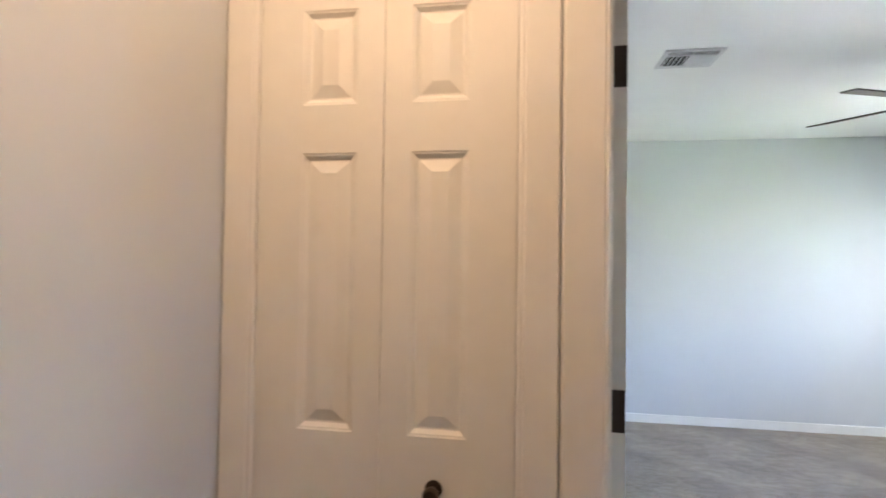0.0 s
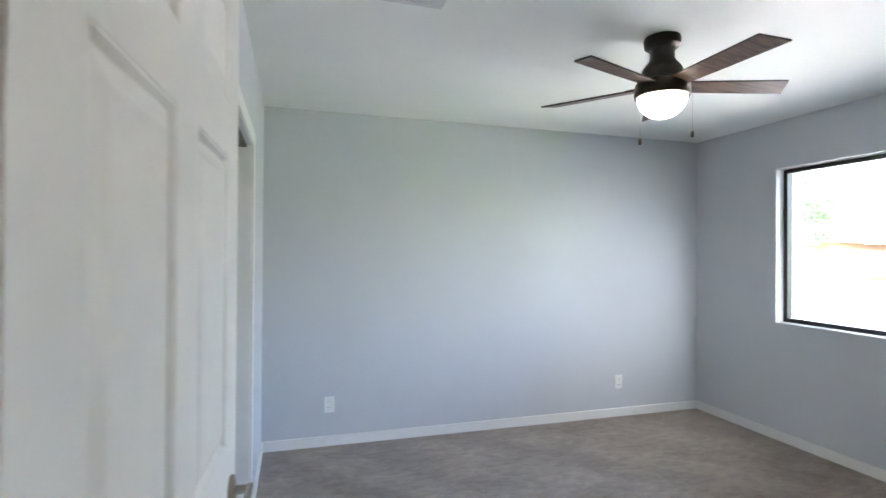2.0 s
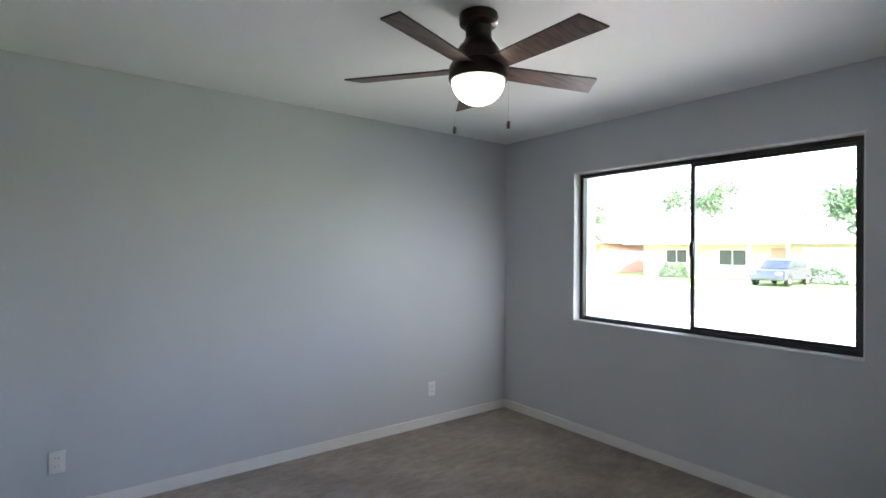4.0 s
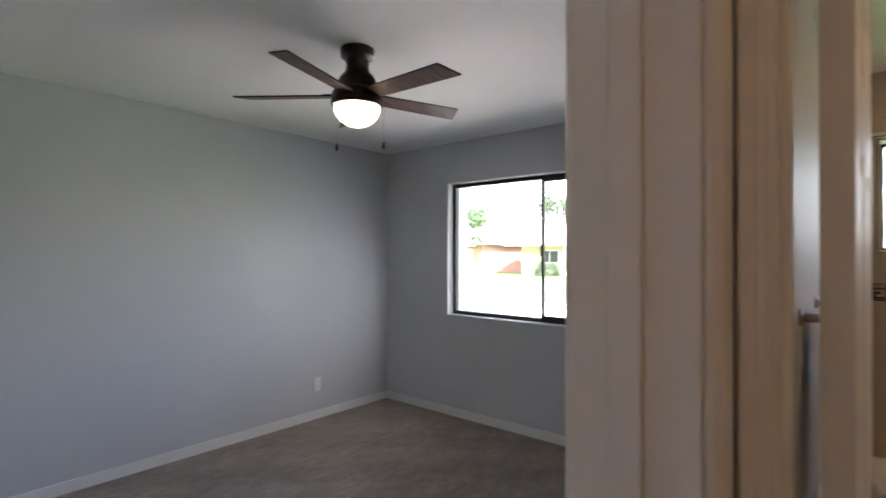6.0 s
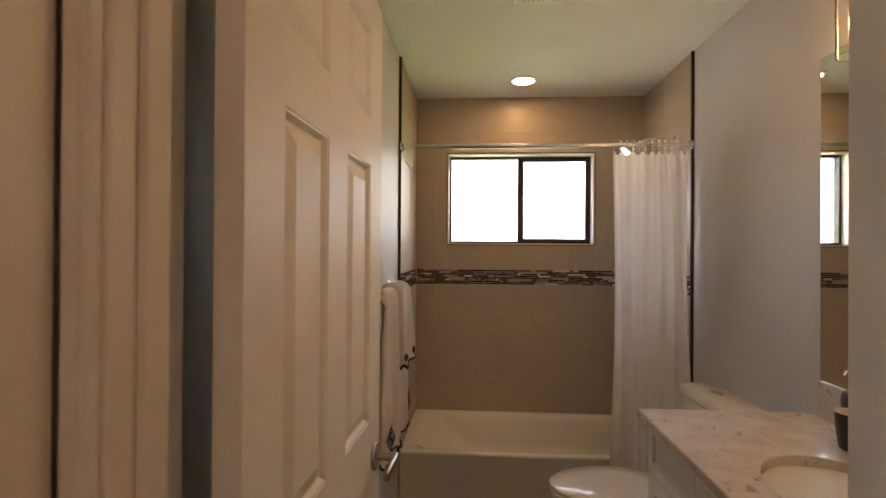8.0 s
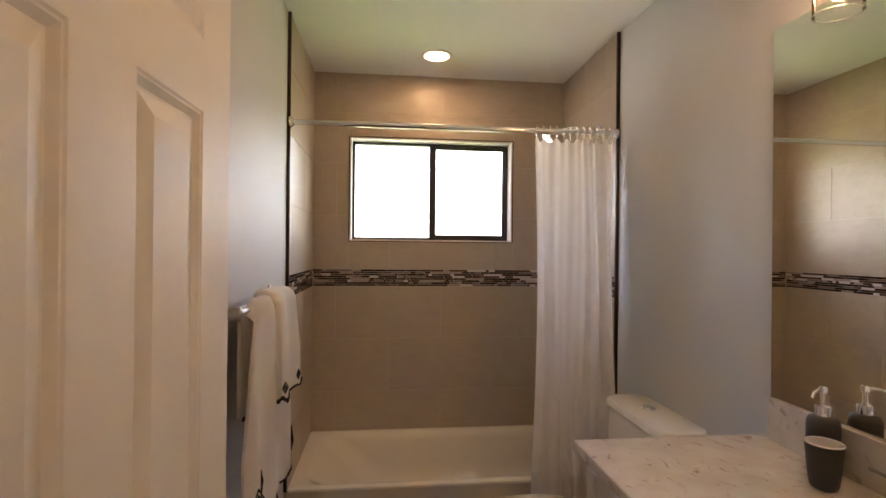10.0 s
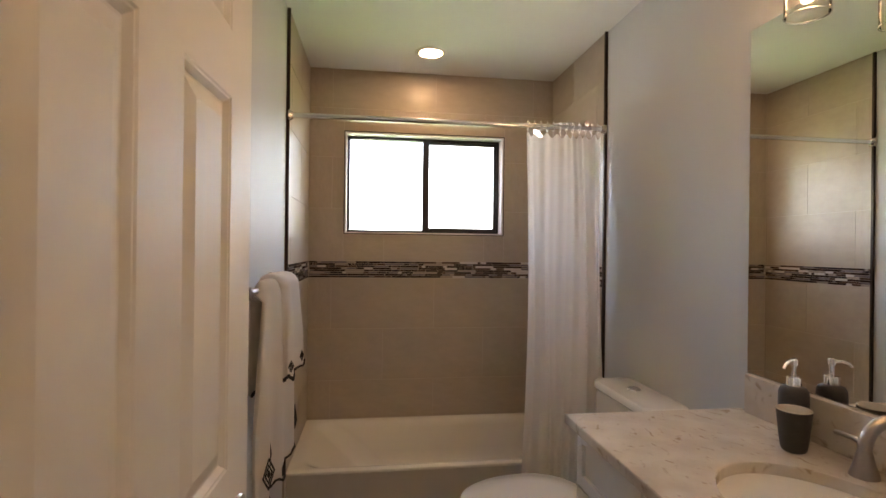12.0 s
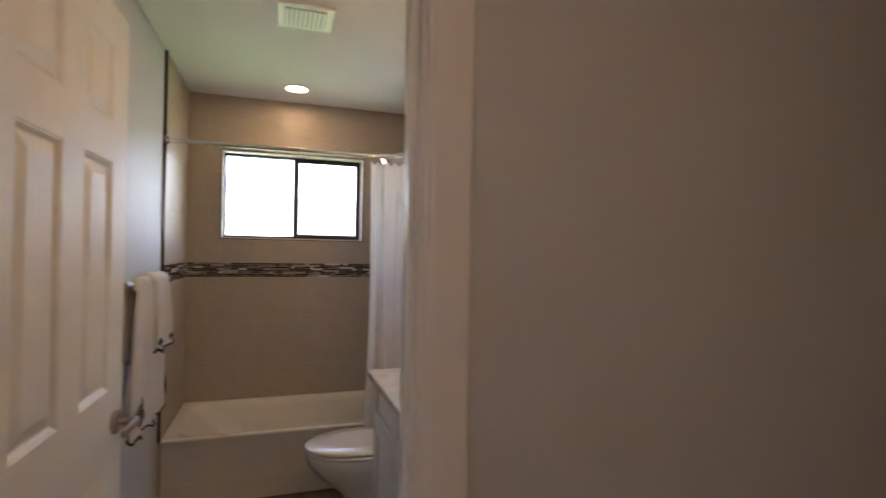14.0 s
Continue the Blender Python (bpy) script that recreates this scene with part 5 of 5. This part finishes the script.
part("cover_plate", boxes((-1.638, -1.562, BATH_Y1 - 0.006, BATH_Y1, 1.11, 1.23), bevel=0.0025), PLASTIC, gf)
part("socket", boxes((-1.617, -1.583, BATH_Y1 - 0.009, BATH_Y1 - 0.006, 1.135, 1.205), bevel=0.001), PLASTIC, gf)


# ---------------------------------------------------------------- outside
structure("ground", boxes((OUT + 0.03, 600, -400, 400, -0.5, -0.30), (-400, OUT + 0.03, 0.7, 400, -0.5, -0.30), (-400, OUT + 0.03, -400, -7.4, -0.5, -0.30)), GRASS, "sunlit lawn", "ground")
structure("pavement", boxes((9.0, 10.6, -120, 120, -0.30, -0.255)), CONCRETE, "pale concrete footpath", "pavement")
structure("driveway", boxes((1.2, 9.0, -3.2, 4.5, -0.30, -0.27)), CONCRETE, "pale concrete driveway", "driveway")
structure("road", boxes((11.4, 21.5, -120, 120, -0.30, -0.285)), ASPHALT, "grey asphalt street", "road")
structure("kerb", boxes((11.1, 11.4, -120, 120, -0.30, -0.17), (21.5, 21.8, -120, 120, -0.30, -0.17)), CONCRETE, "concrete kerbs along the street", "kerb")


def house(x, y, w, d, hgt, wall_mat, label, seed):
    """A one-storey house that faces the street: walls, gable roof, windows, door, garage door and porch posts."""
    g = -0.30
    hs = thing("house", (x + d / 2, y, g), label, "house", group="houses over the street")
    part("wall", boxes((x, x + d, y - w / 2, y + w / 2, g, g + hgt)), wall_mat, hs)
    ridge = hgt + 1.9
    bm = bmesh.new()
    o = 0.6
    pts = [(x - o - 1.2, y - w / 2 - o, g + hgt - 0.1), (x + d + o, y - w / 2 - o, g + hgt - 0.1), (x + d / 2, y - w / 2 - o, g + ridge),
           (x - o - 1.2, y + w / 2 + o, g + hgt - 0.1), (x + d + o, y + w / 2 + o, g + hgt - 0.1), (x + d / 2, y + w / 2 + o, g + ridge)]
    v = [bm.verts.new(p) for p in pts]
    for f in ((0, 1, 2), (3, 5, 4), (0, 2, 5, 3), (1, 4, 5, 2), (0, 3, 4, 1)):
        bm.faces.new([v[i] for i in f])
    bmesh.ops.recalc_face_normals(bm, faces=bm.faces)
    roof = part("roof", bm, ROOF, hs, "pale shingle gable roof")
    part("fascia", boxes((x - o - 1.24, x - o - 1.20, y - w / 2 - o, y + w / 2 + o, g + hgt - 0.28, g + hgt - 0.02)), OUT_WHITE, roof)
    for yy, ww, z0, z1 in ((y + w * 0.33, 1.7, 1.0, 2.1), (y + w * 0.08, 1.9, 0.9, 2.1)):
        wd = part("window", boxes((x - 0.05, x - 0.005, yy - ww / 2, yy + ww / 2, g + z0, g + z1)), OUT_WHITE, hs)
        part("pane", boxes((x - 0.058, x - 0.0505, yy - ww / 2 + 0.08, yy - 0.03, g + z0 + 0.08, g + z1 - 0.08), (x - 0.058, x - 0.0505, yy + 0.03, yy + ww / 2 - 0.08, g + z0 + 0.08, g + z1 - 0.08)), OUT_DARK, wd)
    part("door", boxes((x - 0.05, x - 0.005, y - w * 0.1 - 0.5, y - w * 0.1 + 0.5, g + 0.1, g + 2.15)), STUCCO_PINK, hs)
    gd = part("garage_door", boxes((x - 0.06, x - 0.005, y - w * 0.44, y - w * 0.18, g + 0.02, g + 2.2)), OUT_WHITE, hs)
    for k in range(3):
        part("groove", boxes((x - 0.066, x - 0.061, y - w * 0.44, y - w * 0.18, g + 0.55 * (k + 1) - 0.02, g + 0.55 * (k + 1) + 0.02)), ROOF, gd)
    for yy in (y + w * 0.2, y - w * 0.02, y - w * 0.16):
        part("porch_post", boxes((x - 1.55, x - 1.40, yy - 0.08, yy + 0.08, g, g + hgt - 0.1)), OUT_WHITE, hs)
    return hs


house(33.0, 31.0, 17.0, 9.0, 2.7, STUCCO_PINK, "low brick house with a pale gable roof", 1)
house(34.0, 11.0, 16.0, 9.0, 2.7, STUCCO, "low tan stucco house with a pale gable roof", 2)
house(33.5, -10.0, 16.0, 9.0, 2.7, STUCCO_PINK, "low brick house behind the street", 3)
house(34.0, 51.0, 16.0, 9.0, 2.7, STUCCO, "low tan stucco house far along the street", 4)


def tree(x, y, hgt, spread, seed, label):
    """A tapered trunk that forks into limbs, with a crown of many small leaves in loose clumps."""
    rnd = random.Random(seed)
    g = -0.30
    t = thing("tree", (x, y, g), label, "tree", group="street trees")
    lean = rnd.uniform(-0.3, 0.3)
    fork = hgt * 0.38
    tr = tube([(x, y, g), (x + lean * 0.3, y, g + fork * 0.5), (x + lean, y, g + fork), (x + lean, y + 0.1, g + hgt * 0.75)], 0.2, 10, radii=[0.26, 0.19, 0.15, 0.05])
    part("trunk", tr, BARK, t, smooth=True)
    tips = []
    for k in range(7):
        a = 2 * math.pi * k / 7 + rnd.uniform(-0.4, 0.4)
        r = spread * rnd.uniform(0.5, 0.9)
        tip = (x + lean + r * math.cos(a), y + r * math.sin(a), g + hgt * rnd.uniform(0.55, 0.92))
        part("limb", tube([(x + lean, y, g + fork * rnd.uniform(0.8, 1.1)), (x + lean + r * 0.5 * math.cos(a), y + r * 0.5 * math.sin(a), g + hgt * 0.55), tip], 0.05, 6, radii=[0.09, 0.06, 0.02]), BARK, t)
        tips.append(tip)
    verts, faces = [], []
    clumps = tips * 3 + [(x + lean, y, g + hgt * 0.9)]
    for cx, cy, cz in clumps:
        cx, cy, cz = cx + rnd.gauss(0, spread * 0.22), cy + rnd.gauss(0, spread * 0.22), cz + rnd.gauss(0, hgt * 0.06)
        for _ in range(150):
            p = Vector((cx + rnd.gauss(0, spread * 0.16), cy + rnd.gauss(0, spread * 0.16), cz + rnd.gauss(0, spread * 0.11)))
            q = Euler((rnd.uniform(0, 6.3), rnd.uniform(0, 6.3), rnd.uniform(0, 6.3))).to_matrix()
            s = rnd.uniform(0.09, 0.17)
            b = len(verts)
            verts += [tuple(p + q @ Vector(c)) for c in ((-s, 0, 0), (0, -s * 0.5, 0.02), (s, 0, 0), (0, s * 0.5, 0.02))]
            faces.append((b, b + 1, b + 2, b + 3))
    me = bpy.data.meshes.new("crown")
    me.from_pydata(verts, [], faces)
    me.materials.append(LEAF)
    crown = new("crown", me)
    crown.parent = t
    crown.matrix_parent_inverse = Matrix.Translation((-x, -y, -g))
    return t


tree(26.0, 27.5, 7.2, 2.6, 11, "leafy green street tree before the brick house")
tree(25.5, 19.5, 7.4, 2.4, 12, "leafy green street tree by the kerb")
tree(45.0, 37.0, 9.5, 3.2, 13, "tall leafy tree behind the houses")
tree(46.0, 20.0, 9.0, 3.4, 14, "tall leafy tree behind the roofs")
tree(27.0, 3.0, 6.0, 2.2, 15, "small leafy tree on the verge")
tree(43.5, 19.5, 8.8, 3.6, 16, "leafy green tree behind the tan house")


def car(x, y, label):
    """A parked hatchback that stands along x: body, glass, wheels, lamps."""
    g = -0.30
    t = thing("car", (x, y, g), label, "car")
    low = [(-2.15, 0.32), (-2.18, 0.62), (-2.05, 0.84), (-1.05, 0.96), (1.95, 0.98), (2.15, 0.80), (2.18, 0.34)]
    top = [(-1.05, 0.961), (-0.35, 1.42), (0.35, 1.50), (1.45, 1.46), (1.95, 0.981)]

    def slab(outline, half, bevel):
        bm = prism([(px, pz) for px, pz in outline], -half, half)
        bmesh.ops.bevel(bm, geom=bm.edges[:], offset=bevel, segments=2, affect="EDGES")
        bm.transform(pose(x, y, g, 90, 0, 0))
        return bm
    part("body", slab(low, 0.88, 0.05), CAR_PAINT, t, smooth=True)
    cabin = part("cabin", slab(top, 0.76, 0.04), CAR_PAINT, t, smooth=True)
    side = [(-0.88, 1.00), (-0.32, 1.36), (0.34, 1.43), (1.34, 1.40), (1.72, 1.00)]
    part("side_window", slab(side, 0.775, 0.01), OUT_DARK, cabin, "dark side glass")
    shield = boxes((-0.40, 0.40, -0.66, 0.66, -0.006, 0.006))
    shield.transform(pose(x - 0.715, y, g + 1.195, 0, -33, 0))
    part("windscreen", shield, OUT_DARK, cabin, "dark windscreen")
    for wx in (-1.35, 1.35):
        for wy in (-0.80, 0.80):
            ty = lathe([(0.19, -0.10), (0.30, -0.10), (0.325, -0.07), (0.325, 0.07), (0.30, 0.10), (0.19, 0.10), (0.19, -0.10)], seg=24)
            ty.transform(pose(x + wx, y + wy, g + 0.325, 90, 0, 0))
            wheel = part("wheel", ty, DARK, t, "black tyre", smooth=True)
            rim = lathe([(0, -0.085), (0.19, -0.075), (0.19, 0.075), (0, 0.085)], seg=20)
            rim.transform(pose(x + wx, y + wy, g + 0.325, 90, 0, 0))
            part("rim", rim, LOUVRE, wheel, smooth=True)
    for wy in (-0.64, 0.64):
        part("headlight", boxes((x - 2.20, x - 2.10, y + wy - 0.15, y + wy + 0.15, g + 0.64, g + 0.76), bevel=0.02), PLASTIC, t)


car(29.5, 7.8, "dark grey hatchback parked before the tan house")


def hedge(x, y, w, seed):
    rnd = random.Random(seed)
    t = thing("shrub", (x, y, -0.30), "clipped green shrub by the house", "shrub", group="shrubs")
    verts, faces = [], []
    for _ in range(900):
        a, b_ = rnd.uniform(0, 6.28), rnd.uniform(0, 1)
        r = rnd.uniform(0.75, 1.05)
        p = Vector((x + 0.5 * r * math.cos(a) * math.sqrt(1 - b_ * b_ * 0.8), y + w * r * math.sin(a) * math.sqrt(1 - b_ * b_ * 0.8), -0.30 + 1.1 * b_ * r))
        q = Euler((rnd.uniform(0, 6.3), rnd.uniform(0, 6.3), rnd.uniform(0, 6.3))).to_matrix()
        s = rnd.uniform(0.05, 0.1)
        k = len(verts)
        verts += [tuple(p + q @ Vector(c)) for c in ((-s, 0, 0), (0, -s * 0.5, 0.02), (s, 0, 0), (0, s * 0.5, 0.02))]
        faces.append((k, k + 1, k + 2, k + 3))
    me = bpy.data.meshes.new("foliage")
    me.from_pydata(verts, [], faces)
    me.materials.append(LEAF)
    f = new("foliage", me)
    f.parent = t
    f.matrix_parent_inverse = Matrix.Translation((-x, -y, 0.30))


hedge(31.0, 26.0, 1.3, 21)
hedge(32.0, 15.5, 1.1, 22)
hedge(32.0, 6.5, 1.2, 23)


# ---------------------------------------------------------------- wall tiles, mosaic and plank pieces
def unit_box(name, mat, bevel):
    bm = bmesh.new()
    box(bm, -0.5, 0.5, -0.5, 0.5, -0.5, 0.5)
    return finish(name, bm, mat, False)


TILE_MESH = unit_box("tile", TILE, 0)
STICK_MESH = unit_box("mosaic_stick", STICK, 0)


def piece(name, me, parent, x0, x1, y0, y1, z0, z1):
    ob = new(name, me)
    ob.parent = parent
    ob.matrix_basis = Matrix.Translation(((x0 + x1) / 2, (y0 + y1) / 2, (z0 + z1) / 2)) @ Matrix.Diagonal((x1 - x0, y1 - y0, z1 - z0, 1))


GAP = 0.0016
ROWS = [(RIM + 0.003, 0.600), (0.600, 0.904), (0.904, 1.205), (1.306, 1.615), (1.615, 1.918), (1.918, 2.208), (2.208, H - 0.001)]


def lay(parent, a0, a1, start, along, face, depth, hole=None):
    """Courses of 61 x 30 cm tiles in running bond on one wall; hole is a window that they are cut round."""
    for k, (z0, z1) in enumerate(ROWS):
        shift = start + (0.305 if k % 2 else 0)
        n0 = math.floor((a0 - shift) / 0.61)
        a = shift + n0 * 0.61
        while a < a1:
            p0, p1 = max(a, a0), min(a + 0.61, a1)
            a += 0.61
            if p1 - p0 < 0.012:
                continue
            cells = [(p0, p1, z0, z1)]
            if hole:
                h0, h1, g0, g1 = hole
                cells = []
                if p0 < h1 and p1 > h0 and z0 < g1 and z1 > g0:
                    if p0 < h0:
                        cells.append((p0, h0, z0, z1))
                    if p1 > h1:
                        cells.append((h1, p1, z0, z1))
                    m0, m1 = max(p0, h0), min(p1, h1)
                    if z0 < g0:
                        cells.append((m0, m1, z0, g0))
                    if z1 > g1:
                        cells.append((m0, m1, g1, z1))
                else:
                    cells = [(p0, p1, z0, z1)]
            for c0, c1, d0, d1 in cells:
                if c1 - c0 < 0.006 or d1 - d0 < 0.006:
                    continue
                lo, hi = sorted((face, face + depth))
                if along == "y":
                    piece("tile", TILE_MESH, parent, lo, hi, c0 + GAP, c1 - GAP, d0 + GAP, d1 - GAP)
                else:
                    piece("tile", TILE_MESH, parent, c0 + GAP, c1 - GAP, lo, hi, d0 + GAP, d1 - GAP)


HOLE = (VY0 - 0.006, VY1 + 0.006, VZ0 - 0.006, VZ1 + 0.006)
lay(wall_tiled, TY0, TY1, -3.915 - 0.305 * 1, "y", BX, 0.0102, HOLE)
lay(wall_left, TX, BX - 0.001, -0.21, "x", TY1, 0.0042)
lay(wall_right, TX, BX - 0.001, -0.21, "x", TY0, -0.0042)


def mosaic(parent, a0, a1, along, face, depth, seed):
    """A band of stacked sticks of uneven length in eight thin rows."""
    rnd = random.Random(seed)
    n = 8
    hgt = (1.3045 - 1.2065) / n
    for k in range(n):
        a = a0 - rnd.uniform(0, 0.06)
        while a < a1:
            w = rnd.choice((0.020, 0.034, 0.050, 0.075, 0.110))
            p0, p1 = max(a, a0), min(a + w, a1)
            a += w
            if p1 - p0 < 0.008:
                continue
            lo, hi = sorted((face - (0.0012 if depth > 0 else -0.0012) * rnd.random(), face + depth))
            z0, z1 = 1.2065 + k * hgt + 0.0009, 1.2065 + (k + 1) * hgt - 0.0009
            if along == "y":
                piece("mosaic_stick", STICK_MESH, parent, lo, hi, p0 + 0.001, p1 - 0.001, z0, z1)
            else:
                piece("mosaic_stick", STICK_MESH, parent, p0 + 0.001, p1 - 0.001, lo, hi, z0, z1)


mosaic(wall_tiled, TY0 + 0.002, TY1 - 0.002, "y", BX + 0.001, 0.0095, 1)
mosaic(wall_left, TX, BX - 0.002, "x", TY1 - 0.0005, 0.0046, 2)
mosaic(wall_right, TX, BX - 0.002, "x", TY0 + 0.0005, -0.0046, 3)
